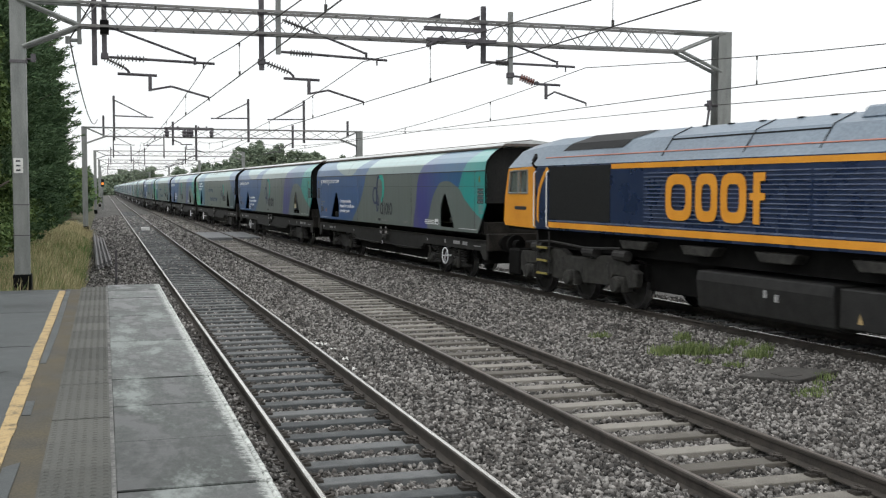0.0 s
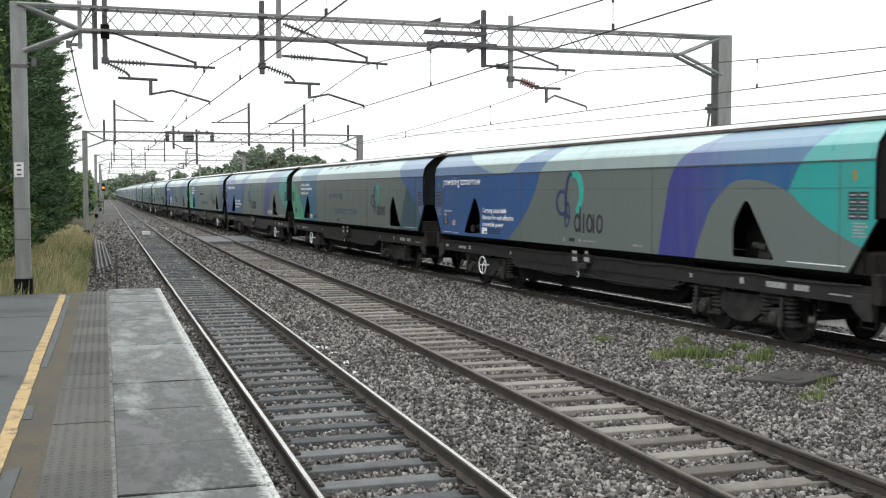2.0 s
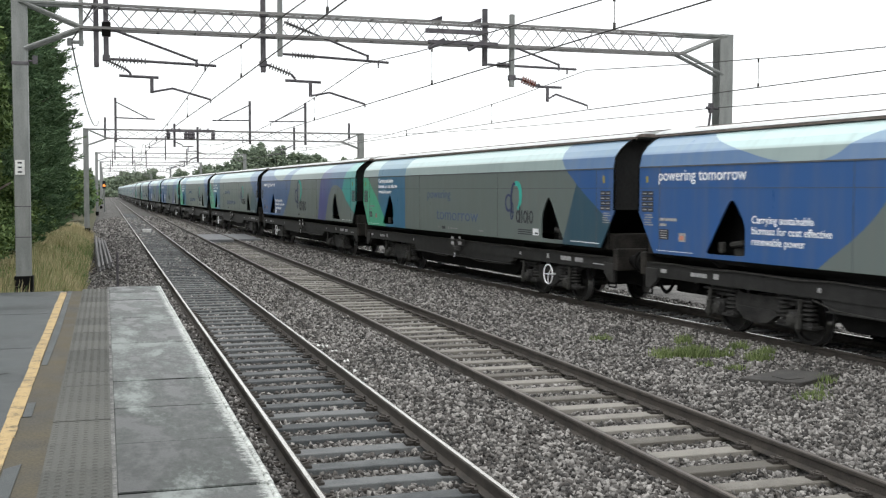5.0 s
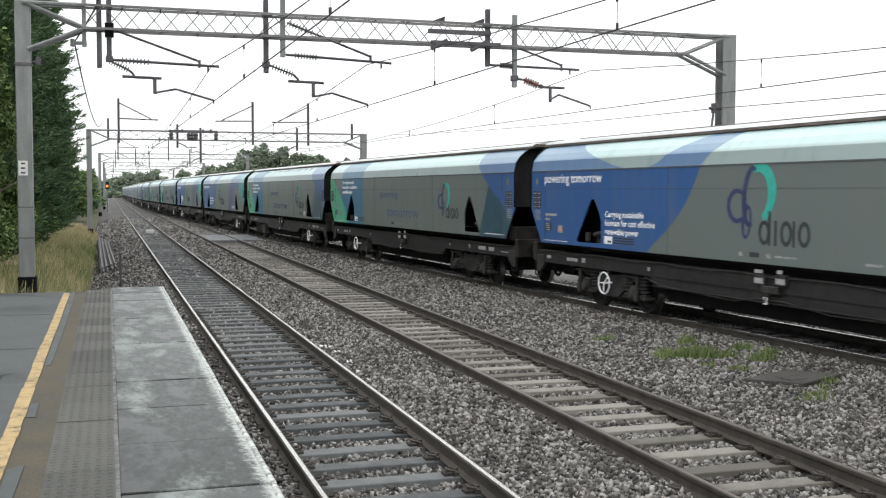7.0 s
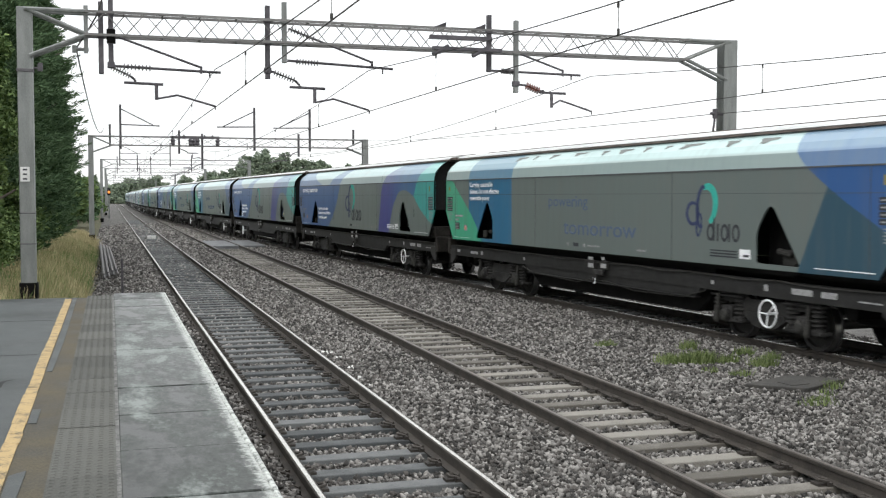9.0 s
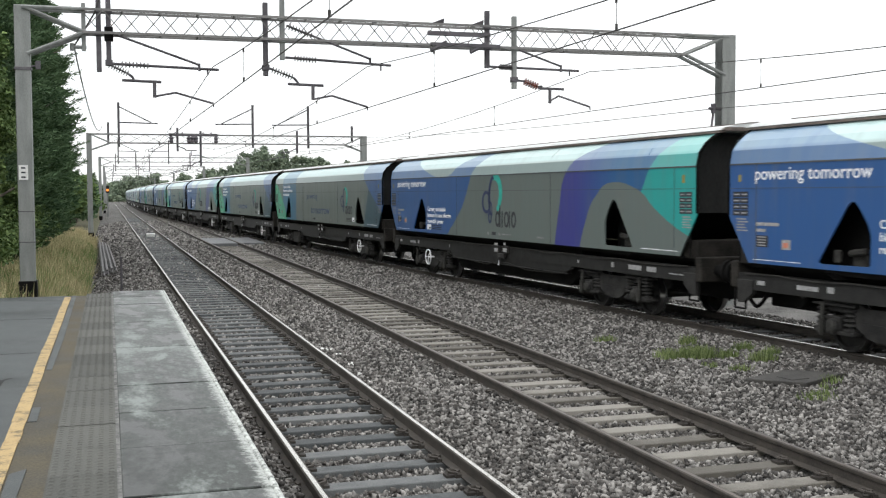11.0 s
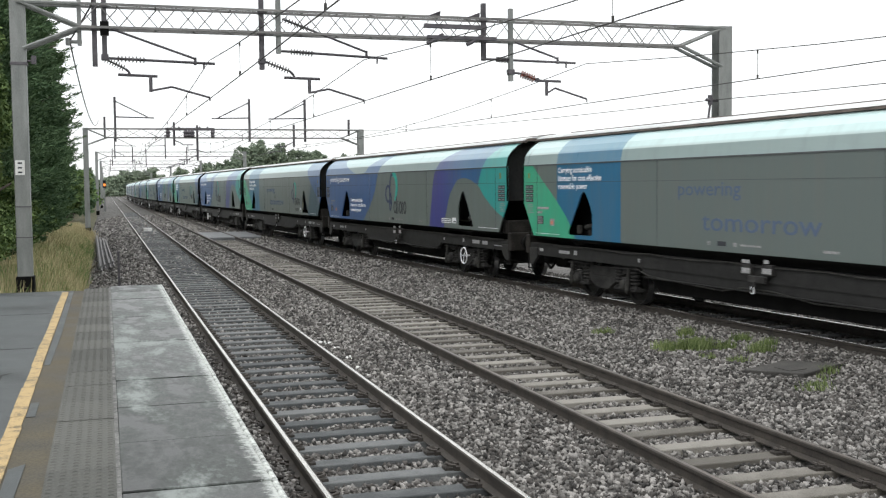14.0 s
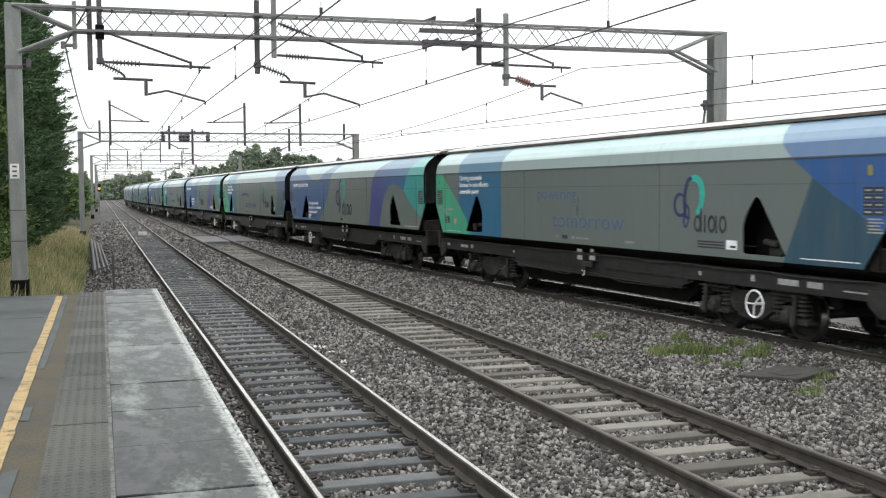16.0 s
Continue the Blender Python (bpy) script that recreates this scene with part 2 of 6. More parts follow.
# ---- mesh helpers ----
class Geo:
    """Gathers vertices, faces and material indices for one mesh."""

    def __init__(self):
        self.v, self.f, self.m = [], [], []

    def add(self, vs, fs, m=0):
        o = len(self.v)
        self.v += [tuple(p) for p in vs]
        self.f += [tuple(i + o for i in f) for f in fs]
        self.m += [m] * len(fs)
        return self

    def box(self, x0, x1, y0, y1, z0, z1, m=0):
        return self.add([(x, y, z) for z in (z0, z1) for y in (y0, y1) for x in (x0, x1)],
                        [(0, 2, 3, 1), (4, 5, 7, 6), (0, 1, 5, 4), (2, 6, 7, 3), (0, 4, 6, 2), (1, 3, 7, 5)], m)

    def tube(self, p, q, r, n=8, m=0, r2=None):
        p, q = Vector(p), Vector(q)
        d = (q - p).normalized()
        a = d.orthogonal().normalized()
        b = d.cross(a)
        r2 = r if r2 is None else r2
        vs = []
        for c, rr in ((p, r), (q, r2)):
            vs += [c + (a * math.cos(6.28319 * i / n) + b * math.sin(6.28319 * i / n)) * rr for i in range(n)]
        fs = [(i, (i + 1) % n, n + (i + 1) % n, n + i) for i in range(n)]
        return self.add(vs, fs + [tuple(range(n))[::-1], tuple(range(n, 2 * n))], m)

    def chain(self, pts, r, n=6, m=0):
        for p, q in zip(pts, pts[1:]):
            self.tube(p, q, r, n, m)
        return self

    def prism(self, prof, axis, lo, hi, m=0, ms=None):
        """A closed outline pushed along an axis; ms: one material index for each side."""
        n = len(prof)
        def put(a, b, c):
            return {"x": (c, a, b), "y": (a, c, b), "z": (a, b, c)}[axis]
        vs = [put(a, b, lo) for a, b in prof] + [put(a, b, hi) for a, b in prof]
        sides = [(i, (i + 1) % n, n + (i + 1) % n, n + i) for i in range(n)]
        for i, s in enumerate(sides):
            self.add([vs[j] for j in s], [(0, 1, 2, 3)], ms[i] if ms else m)
        self.add(vs[:n], [tuple(range(n))[::-1]], m)
        return self.add(vs[n:], [tuple(range(n))], m)

    def ring(self, c, axis, r, t, n=24, k=6, m=0):
        """A torus: centre, axis vector, radius, thickness."""
        axis = Vector(axis).normalized()
        a = axis.orthogonal().normalized()
        b = axis.cross(a)
        c = Vector(c)
        vs = []
        for i in range(n):
            d = a * math.cos(6.28319 * i / n) + b * math.sin(6.28319 * i / n)
            for j in range(k):
                vs.append(c + d * (r + t * math.cos(6.28319 * j / k)) + axis * t * math.sin(6.28319 * j / k))
        fs = [(i * k + j, i * k + (j + 1) % k, (i + 1) % n * k + (j + 1) % k, (i + 1) % n * k + j) for i in range(n) for j in range(k)]
        return self.add(vs, fs, m)

    def lathe(self, p, q, prof, n=12, m=0):
        """A turned shape from p to q: prof holds (share of the length, radius)."""
        p, q = Vector(p), Vector(q)
        d = (q - p).normalized()
        a = d.orthogonal().normalized()
        b = d.cross(a)
        vs = []
        for t, r in prof:
            c = p.lerp(q, t)
            vs += [c + (a * math.cos(6.28319 * i / n) + b * math.sin(6.28319 * i / n)) * r for i in range(n)]
        k = len(prof)
        fs = [(j * n + i, j * n + (i + 1) % n, (j + 1) * n + (i + 1) % n, (j + 1) * n + i) for j in range(k - 1) for i in range(n)]
        return self.add(vs, fs + [tuple(range(n))[::-1], tuple(range((k - 1) * n, k * n))], m)

    def mesh(self, name, mats, bevel=0.0, smooth=False):
        me = bpy.data.meshes.new(name)
        me.from_pydata(self.v, [], self.f)
        for m in (mats if isinstance(mats, (list, tuple)) else [mats]):
            me.materials.append(m)
        me.polygons.foreach_set("material_index", self.m)
        bm = bmesh.new()
        bm.from_mesh(me)
        bmesh.ops.remove_doubles(bm, verts=bm.verts, dist=1e-5)
        bmesh.ops.recalc_face_normals(bm, faces=bm.faces)
        if bevel:
            sharp = [e for e in bm.edges if len(e.link_faces) == 2 and e.calc_face_angle(0) > 0.6]
            bmesh.ops.bevel(bm, geom=sharp, offset=bevel, segments=1, affect="EDGES")
        bm.to_mesh(me)
        bm.free()
        if smooth:
            me.polygons.foreach_set("use_smooth", [True] * len(me.polygons))
            me.set_sharp_from_angle(angle=0.7)
        return me


def part(name, geo, material, parent, label="", bevel=0.0, smooth=False, at=None):
    me = geo if isinstance(geo, bpy.types.Mesh) else geo.mesh(name, material, bevel, smooth)
    ob = new(name, me)
    ob.parent = parent
    if at is not None:
        ob.matrix_basis = at
    return tagged(ob, label)


def thing(name, label, category, group="", kind="", at=None, mesh=None):
    ob = new(name, mesh)
    if at is not None:
        ob.matrix_basis = at
    return tagged(ob, label, category, group, kind)


def flat_mesh(name, loops, thick, material, text=None, size=1.0):
    """A flat plate from closed outlines (inner ones are holes), or raised lettering, standing in the x-z plane and facing -y."""
    cu = bpy.data.curves.new(name, "FONT" if text else "CURVE")
    if text:
        cu.body, cu.size = text, size
        cu.resolution_u = 3
        cu.offset = 0.0015
    else:
        cu.dimensions, cu.fill_mode = "2D", "BOTH"
        for lp in loops:
            sp = cu.splines.new("POLY")
            sp.points.add(len(lp) - 1)
            for p, (a, b) in zip(sp.points, lp):
                p.co = (a, b, 0, 1)
            sp.use_cyclic_u = True
    cu.extrude = thick / 2
    ob = new(name, cu)
    me = bpy.data.meshes.new_from_object(ob.evaluated_get(bpy.context.evaluated_depsgraph_get()))
    bpy.data.objects.remove(ob)
    me.transform(Matrix.Rotation(radians(90), 4, "X"))
    me.materials.clear()
    me.materials.append(material)
    return me


# ---- ground ----
TRACK_1, TRACK_2 = 2.41, 5.63
BRANCH_X, BRANCH_Y, BRANCH_SLOPE, BRANCH_BEND = 11.32, 20.34, 0.0701, 0.000216


def branch(s):
    """Centre and slope of the long curve on which the train's line meets the second track, s metres beyond its reference point."""
    if s < -15:
        # behind the viewer the line swings back beside the others
        x, d = BRANCH_X + BRANCH_SLOPE * 15 + BRANCH_BEND * 225, min(60.0, -15 - s)
        k = BRANCH_SLOPE + 30 * BRANCH_BEND
        return x + k * (d - d * d / 120), BRANCH_Y + s, k * (1 - d / 60)
    e = BRANCH_SLOPE / (2 * BRANCH_BEND)
    k = min(s, e)
    return BRANCH_X - BRANCH_SLOPE * k + BRANCH_BEND * k * k, BRANCH_Y + s, BRANCH_SLOPE - 2 * BRANCH_BEND * k


def sheet(name, x0, x1, y0, y1, z, material, nx, ny, rough=0.0, edge=None):
    vs, fs = [], []
    for j in range(ny + 1):
        for i in range(nx + 1):
            x, y = x0 + (x1 - x0) * i / nx, y0 + (y1 - y0) * j / ny
            h = z(x, y) if callable(z) else z
            vs.append((x, y, h + rough * noise.noise((x * 0.9, y * 0.9, 3.1))))
    for j in range(ny):
        for i in range(nx):
            a = j * (nx + 1) + i
            fs.append((a, a + 1, a + nx + 2, a + nx + 1))
    return new(name, Geo().add(vs, fs).mesh(name, material, smooth=True))


ground = tagged(sheet("ground", -1800, 1800, -400, 3200, -0.62, EARTH, 60, 60), "rough grassy ground reaching to the horizon", "ground", kind="structure")


def bed_height(x, y):
    """Ballast level: shoulders fall away on both sides."""
    bx = branch((y - BRANCH_Y))[0]
    left = min(1.0, max(0.0, (x + 1.1) / 2.2))
    right = min(1.0, max(0.0, (bx + 3.2 - x) / 1.2))
    lift = 0.41
    for c in (TRACK_1, TRACK_2, bx):
        if abs(x - c) < 0.8:
            lift = 0.33
    return -0.56 + lift * min(left, right)


bed = tagged(sheet("ballast_bed", -1.6, 20.0, -300, 420, bed_height, BALLAST, 144, 480, 0.02), "grey-brown ballast bed under the railway tracks", "ballast", kind="structure")
def verge_top(x, y):
    """The bank beside the line, which drops a little further on."""
    return -0.62 + 0.75 * max(0, min(1, (-x - 0.5) / 1.2)) - 0.2 * max(0, min(1, (y - 50) / 20))


verge = tagged(sheet("verge", -9.0, -0.5, 19.0, 420, lambda x, y: verge_top(x, y), EARTH, 24, 200, 0.08),
               "grassy verge beside the railway line", "verge", kind="structure")


def stones(name, places, sizes, seed):
    """Loose angular stones, joined into one mesh."""
    rng = np.random.default_rng(seed)
    n = len(places)
    octa = np.array([(1, 0, 0), (0, 1, 0), (-1, 0, 0), (0, -1, 0), (0, 0, 1), (0, 0, -1)], float)
    tris = np.array([(0, 1, 4), (1, 2, 4), (2, 3, 4), (3, 0, 4), (1, 0, 5), (2, 1, 5), (3, 2, 5), (0, 3, 5)])
    v = (octa[None] * rng.uniform(0.95, 1.3, (n, 6, 1)) + rng.uniform(-0.3, 0.3, (n, 6, 3))) * rng.uniform(0.6, 1.05, (n, 1, 3))
    q = rng.normal(size=(n, 4))
    q /= np.linalg.norm(q, axis=1)[:, None]
    w, x, y, z = q.T
    rot = np.stack([1 - 2 * (y * y + z * z), 2 * (x * y - z * w), 2 * (x * z + y * w), 2 * (x * y + z * w), 1 - 2 * (x * x + z * z), 2 * (y * z - x * w),
                    2 * (x * z - y * w), 2 * (y * z + x * w), 1 - 2 * (x * x + y * y)], 1).reshape(n, 3, 3)
    v = np.einsum("nij,nkj->nki", rot, v) * sizes[:, None, None] + places[:, None, :]
    f = (tris[None] + 6 * np.arange(n)[:, None, None]).reshape(-1, 3)
    me = bpy.data.meshes.new(name)
    me.vertices.add(n * 6)
    me.vertices.foreach_set("co", v.reshape(-1))
    me.loops.add(f.size)
    me.loops.foreach_set("vertex_index", f.reshape(-1).astype(np.int32))
    me.polygons.add(len(f))
    me.polygons.foreach_set("loop_start", np.arange(0, f.size, 3, dtype=np.int32))
    me.update(calc_edges=True)
    me.materials.append(STONE)
    return new(name, me)


def scatter_ballast():
    rng = np.random.default_rng(5)
    pts, size = [], []
    for y0, y1, per, sz in ((5.5, 12, 820, 0.031), (12, 20, 590, 0.033), (20, 34, 330, 0.038), (34, 60, 110, 0.055), (60, 110, 34, 0.085)):
        x0, x1 = -0.9, 13.5
        n = int((x1 - x0) * (y1 - y0) * per)
        x, y = rng.uniform(x0, x1, n), rng.uniform(y0, y1, n)
        keep = (x < 0.72 * y + 3.0) & (((x > 0.05 * y + 0.4) & (x > 1.0)) | (y > 19.4))
        for c in (TRACK_1, TRACK_2):
            keep &= ~(np.abs(np.abs(x - c) - 0.7525) < 0.09)
        for c, first, half in ((TRACK_1, 9.64, 0.13), (TRACK_2, 8.5, 0.08)):
            on = np.abs((y - first + 0.31) % 0.62 - 0.31) < half
            keep &= ~(on & (np.abs(x - c) < 0.72) & (rng.uniform(0, 1, n) < 0.97))
        x, y = x[keep], y[keep]
        z = np.array([bed_height(a, b) for a, b in zip(x, y)]) + rng.uniform(-0.02, 0.03, len(x))
        pts.append(np.stack([x, y, z], 1))
        size.append(rng.uniform(0.7, 1.35, len(x)) * sz)
    return np.concatenate(pts), np.concatenate(size)


def pale_chips():
    rng = np.random.default_rng(12)
    n = 26
    y = rng.choice([18.6, 18.0, 17.4, 16.3, 15.4, 14.6], n) + rng.normal(0, 0.06, n)
    p = np.stack([3.38 + rng.exponential(0.12, n), y, rng.uniform(-0.15, -0.12, n)], 1)
    chips = stones("pale_chips", p, rng.uniform(0.022, 0.042, n), 13)
    chips.data.materials[0] = PLATE
    tagged(chips, "scattered pale chips lying on the ballast", "ballast", kind="stuff")


pale_chips()
tagged(stones("ballast_stones", *scatter_ballast(), 8), "loose grey and brown crushed-stone ballast", "ballast", kind="stuff")


# ---- tracks ----
RAIL = [(-0.07, -0.159), (0.07, -0.159), (0.07, -0.148), (0.012, -0.125), (0.01, -0.05), (0.035, -0.036), (0.036, -0.008), (0.028, -0.001), (0.019, 0.0), (-0.021, 0.0), (-0.028, -0.001), (-0.036, -0.008),
        (-0.035, -0.036), (-0.01, -0.05), (-0.012, -0.125), (-0.07, -0.148)]
RAIL_SIDES = [1, 1, 1, 1, 1, 1, 1, 1, 0, 1, 1, 1, 1, 1, 1, 1]


def sleeper_mesh(material, top):
    g = Geo()
    g.prism([(-0.135, top - 0.2), (0.135, top - 0.2), (0.115, top), (-0.115, top)], "x", -1.25, 1.25)
    return g.mesh("sleeper", material, bevel=0.008)


def clip_mesh():
    g = Geo()
    g.box(-0.12, -0.065, -0.09, 0.09, -0.165, -0.13)
    g.chain([(-0.1, -0.08, -0.12), (-0.17, -0.05, -0.11), (-0.17, 0.03, -0.11), (-0.09, 0.06, -0.12), (-0.06, 0.0, -0.125)], 0.016, 5)
    g.box(-0.2, -0.12, -0.06, 0.06, -0.17, -0.14)
    return g.mesh("rail_clip", CLIP)


CLIP_MESH = clip_mesh()


def rail_run(x, ys):
    """A straight rail with a cross-section at every y given."""
    g, n = Geo(), len(RAIL)
    g.v = [(x + a, y, b) for y in ys for a, b in RAIL]
    for j in range(len(ys) - 1):
        for i in range(n):
            g.f.append((j * n + i, j * n + (i + 1) % n, (j + 1) * n + (i + 1) % n, (j + 1) * n + i))
            g.m.append(RAIL_SIDES[i])
    return g


def straight_track(x, y0, y1, head, sleeper, label, first, step, near):
    tr = thing("railway_track", label, "track", "parallel railway tracks", "structure", pose(x, 0, 0))
    for side in (-1, 1):
        part("rail", rail_run(side * 0.7525, [y0, -150, -60, -20] + list(range(0, 64, 4)) + [70, 80, 100, 130, 170, 230, 300, y1]), [head, RAIL_RUST], tr, "long steel rail with worn head", smooth=True)
    k = math.ceil((y0 - first) / step)
    while first + k * step < min(y1, 128):
        y = first + k * step
        if y > 3.5:
            part("sleeper", sleeper, None, tr, at=pose(0, y, 0))
            if 5.0 < y < near:
                for side in (-0.7525, 0.7525):
                    part("rail_clip", CLIP_MESH, None, tr, at=pose(side, y, 0))
                    part("rail_clip", CLIP_MESH, None, tr, at=pose(side, y, 0, 0, 0, 180))
        k += 1
    g = Geo()
    for i in range(480):
        y = 3.4 - 0.63 * i
        g.box(-1.25, 1.25, y - 0.12, y + 0.12, -0.36, -0.165)
    tagged(part("sleepers", g, CONCRETE, tr, "concrete sleepers further back"), kind="stuff")
    return tr


straight_track(TRACK_1, -300, 420, RAIL_HEAD, sleeper_mesh(CONCRETE, -0.165), "straight railway track with bright rails on grey concrete sleepers", 9.64, 0.62, 24)
straight_track(TRACK_2, -300, 420, RAIL_DULL, sleeper_mesh(CONCRETE_OLD, -0.165), "railway track with brown rails on pale weathered sleepers", 8.50, 0.62, 24)


def curved_rail(offset):
    """A rail that follows the converging line."""
    vs, fs, ms = [], [], []
    steps = [-320 + 4 * i for i in range(114)]
    n = len(RAIL)
    for s in steps:
        x, y, k = branch(s)
        q = math.hypot(1, k)
        for a, b in RAIL:
            vs.append((x + (a + offset) / q, y + (a + offset) * k / q, b))
    for j in range(len(steps) - 1):
        for i in range(n):
            fs.append((j * n + i, j * n + (i + 1) % n, (j + 1) * n + (i + 1) % n, (j + 1) * n + i))
            ms.append(RAIL_SIDES[i])
    g = Geo()
    g.v, g.f, g.m = vs, fs, ms
    return g


def branch_track():
    tr = thing("railway_track", "converging railway track with dark rails under the freight train", "track", "parallel railway tracks", "structure")
    for side in (-0.7525, 0.7525):
        part("rail", curved_rail(side), [RAIL_HEAD, RAIL_RUST], tr, "dark steel rail", smooth=True)
    me = sleeper_mesh(CONCRETE, -0.165)
    for i in range(150):
        x, y, k = branch(-14 + 0.65 * i)
        part("sleeper", me, None, tr, at=pose(x, y, -0.01, 0, 0, math.degrees(math.atan(k))))
    g = Geo()
    for i in range(460):
        x, y, k = branch(-14.65 - 0.65 * i)
        g.box(x - 1.25, x + 1.25, y - 0.12, y + 0.12, -0.37, -0.175)
    tagged(part("sleepers", g, CONCRETE, tr, "concrete sleepers further back"), kind="stuff")


branch_track()


# ---- platform ----
PZ, EDGE, INNER, END = 0.85, 0.89, 0.035, 19.25


def platform():
    base = thing("platform", "station platform with tarmac surface and coping slabs", "platform", kind="structure")
    part("tarmac_surface", Geo().box(-7.0, -0.66, -80, END - 0.6, -0.6, PZ), TARMAC, base, "damp dark grey patched tarmac")
    part("worn_strip", Geo().box(-0.66, -0.37, -80, END - 0.6, -0.6, PZ - 0.004), BROWN, base, "worn brown tarmac strip")
    part("platform_wall", Geo().box(-0.37, EDGE - 0.08, -80, END - 0.05, -0.6, PZ - 0.075), CONCRETE, base, "rough concrete platform wall")
    rng = random.Random(3)
    for i in range(-7, 11):
        y0 = 6.07 + 1.205 * i
        y1 = min(y0 + 1.205, END)
        if y0 > END - 0.1:
            break
        h = rng.uniform(-0.004, 0.004)
        g = Geo().box(INNER + 0.008, EDGE - 0.04, y0 + 0.008, y1 - 0.008, PZ - 0.07, PZ + h)
        part("coping_slab", g, SLAB, base, "damp pale grey concrete coping slab", bevel=0.006)
        g = Geo().box(EDGE - 0.04, EDGE, y0 + 0.01, y1 - 0.01, PZ - 0.07, PZ + h + 0.002)
        part("edge_strip", g, SLAB_EDGE, base, "worn white painted edge", bevel=0.012)
    part("coping_slab", Geo().box(INNER + 0.008, EDGE, -80, 6.07 - 1.205 * 7 - 0.01, PZ - 0.07, PZ), SLAB, base, "damp pale grey concrete coping slab")
    part("joint_line", Geo().box(INNER - 0.018, INNER + 0.008, -80, END, PZ - 0.06, PZ - 0.004), WHITE_LINE, base, "chalky joint between slabs")
    paver = Geo().box(-0.195, 0.195, 0.006, 0.716, -0.06, 0.0)
    for a in range(6):
        for b in range(10):
            x, y = -0.165 + a * 0.066, 0.036 + b * 0.072
            paver.add([(x - 0.018, y - 0.018, 0), (x + 0.018, y - 0.018, 0), (x + 0.018, y + 0.018, 0), (x - 0.018, y + 0.018, 0),
                       (x - 0.01, y - 0.01, 0.005), (x + 0.01, y - 0.01, 0.005), (x + 0.01, y + 0.01, 0.005), (x - 0.01, y + 0.01, 0.005)],
                      [(4, 5, 6, 7), (0, 1, 5, 4), (1, 2, 6, 5), (2, 3, 7, 6), (3, 0, 4, 7)])
    me = paver.mesh("tactile_paver", TACTILE)
    y = 2.34
    while y + 0.72 < END:
        part("tactile_paver", me, None, base, at=pose(-0.178, y, PZ + rng.uniform(-0.003, 0.002)))
        y += 0.72
    line = Geo()
    y = 2.0
    while y < END - 0.9:
        n = min(rng.uniform(0.3, 0.9), END - 0.6 - y)
        a, b = rng.uniform(-0.006, 0.006), rng.uniform(-0.006, 0.006)
        line.box(-0.7 + a, -0.602 + b, y, y + n - 0.006, PZ - 0.01, PZ + 0.004)
        y += n
    part("yellow_line", line, YELLOW, base, "broken worn yellow safety line")
    patch = Geo().prism([(-0.592, 3.0), (-0.5, 3.0), (-0.49, 5.1), (-0.515, 5.9), (-0.5, 6.9), (-0.592, 6.8)], "z", PZ - 0.02, PZ + 0.002).box(-0.592, -0.53, 8.35, 8.9, PZ - 0.02, PZ + 0.001).prism([(-0.592, 10.8), (-0.54, 10.8), (-0.52, 13.0), (-0.53, END - 0.6), (-0.592, END - 0.6)], "z", PZ - 0.02, PZ + 0.001)
    part("repair_patch", patch, TARMAC, base, "grey tarmac repair patch")
    crack = Geo()
    pts = [(-0.97, 9.7), (-0.94, 10.0), (-0.93, 10.3), (-0.85, 10.4)]
    for (ax, ay), (bx, by) in zip(pts, pts[1:]):
        crack.add([(ax - 0.02, ay, PZ + 0.003), (ax + 0.025, ay, PZ + 0.003), (bx + 0.02, by, PZ + 0.003), (bx - 0.02, by, PZ + 0.003)], [(0, 1, 2, 3)])
    crack.box(-5.0, -0.75, 12.0, 12.02, PZ - 0.02, PZ + 0.002).box(-5.0, -0.75, 15.3, 15.32, PZ - 0.02, PZ + 0.002)
    part("crack", crack, GRILLE, base, "dark crack in the tarmac")


platform()

# ---- overhead line: portals, arms and wires ----


def tri_truss(g, x0, x1, y, z0, z1, d, step, r):
    """A lattice boom of four chords with zig-zag bracing."""
    for yy in (y - d / 2, y + d / 2):
        for z in (z0, z1):
            g.box(x0, x1, yy - r, yy + r, z - r, z + r)
        n = round((x1 - x0) / step)
        for i in range(n):
            a, b = x0 + (x1 - x0) * i / n, x0 + (x1 - x0) * (i + 1) / n
            p, q = (z0, z1) if (i % 2) == (yy > y) else (z1, z0)
            g.tube((a, yy, p), (b, yy, q), r * 0.5, 4)
    n = round((x1 - x0) / step / 2)
    for i in range(n + 1):
        a = x0 + (x1 - x0) * i / n
        for z in (z0, z1):
            g.box(a - r * 0.6, a + r * 0.6, y - d / 2, y + d / 2, z - r * 0.6, z + r * 0.6)
    return g


def h_mast(z0, z1, w):
    g = Geo()
    a, f = w / 2, w / 2 - 0.025
    return g.prism([(-a, -a), (a, -a), (a, -f), (0.012, -f), (0.012, f), (a, f), (a, a), (-a, a), (-a, f), (-0.012, f), (-0.012, -f), (-a, -f)], "z", z0, z1)


def insulator(p, q, r, n, rod=0.018):
    """A ribbed rod of sheds between two points."""
    p, q = Vector(p), Vector(q)
    prof = [(0, rod)]
    for i in range(n):
        prof += [((i + 0.15) / n, rod), ((i + 0.3) / n, r), ((i + 0.5) / n, r * 0.9), ((i + 0.7) / n, rod * 1.2)]
    return Geo().lathe(p, q, prof + [(1, rod)], 10)


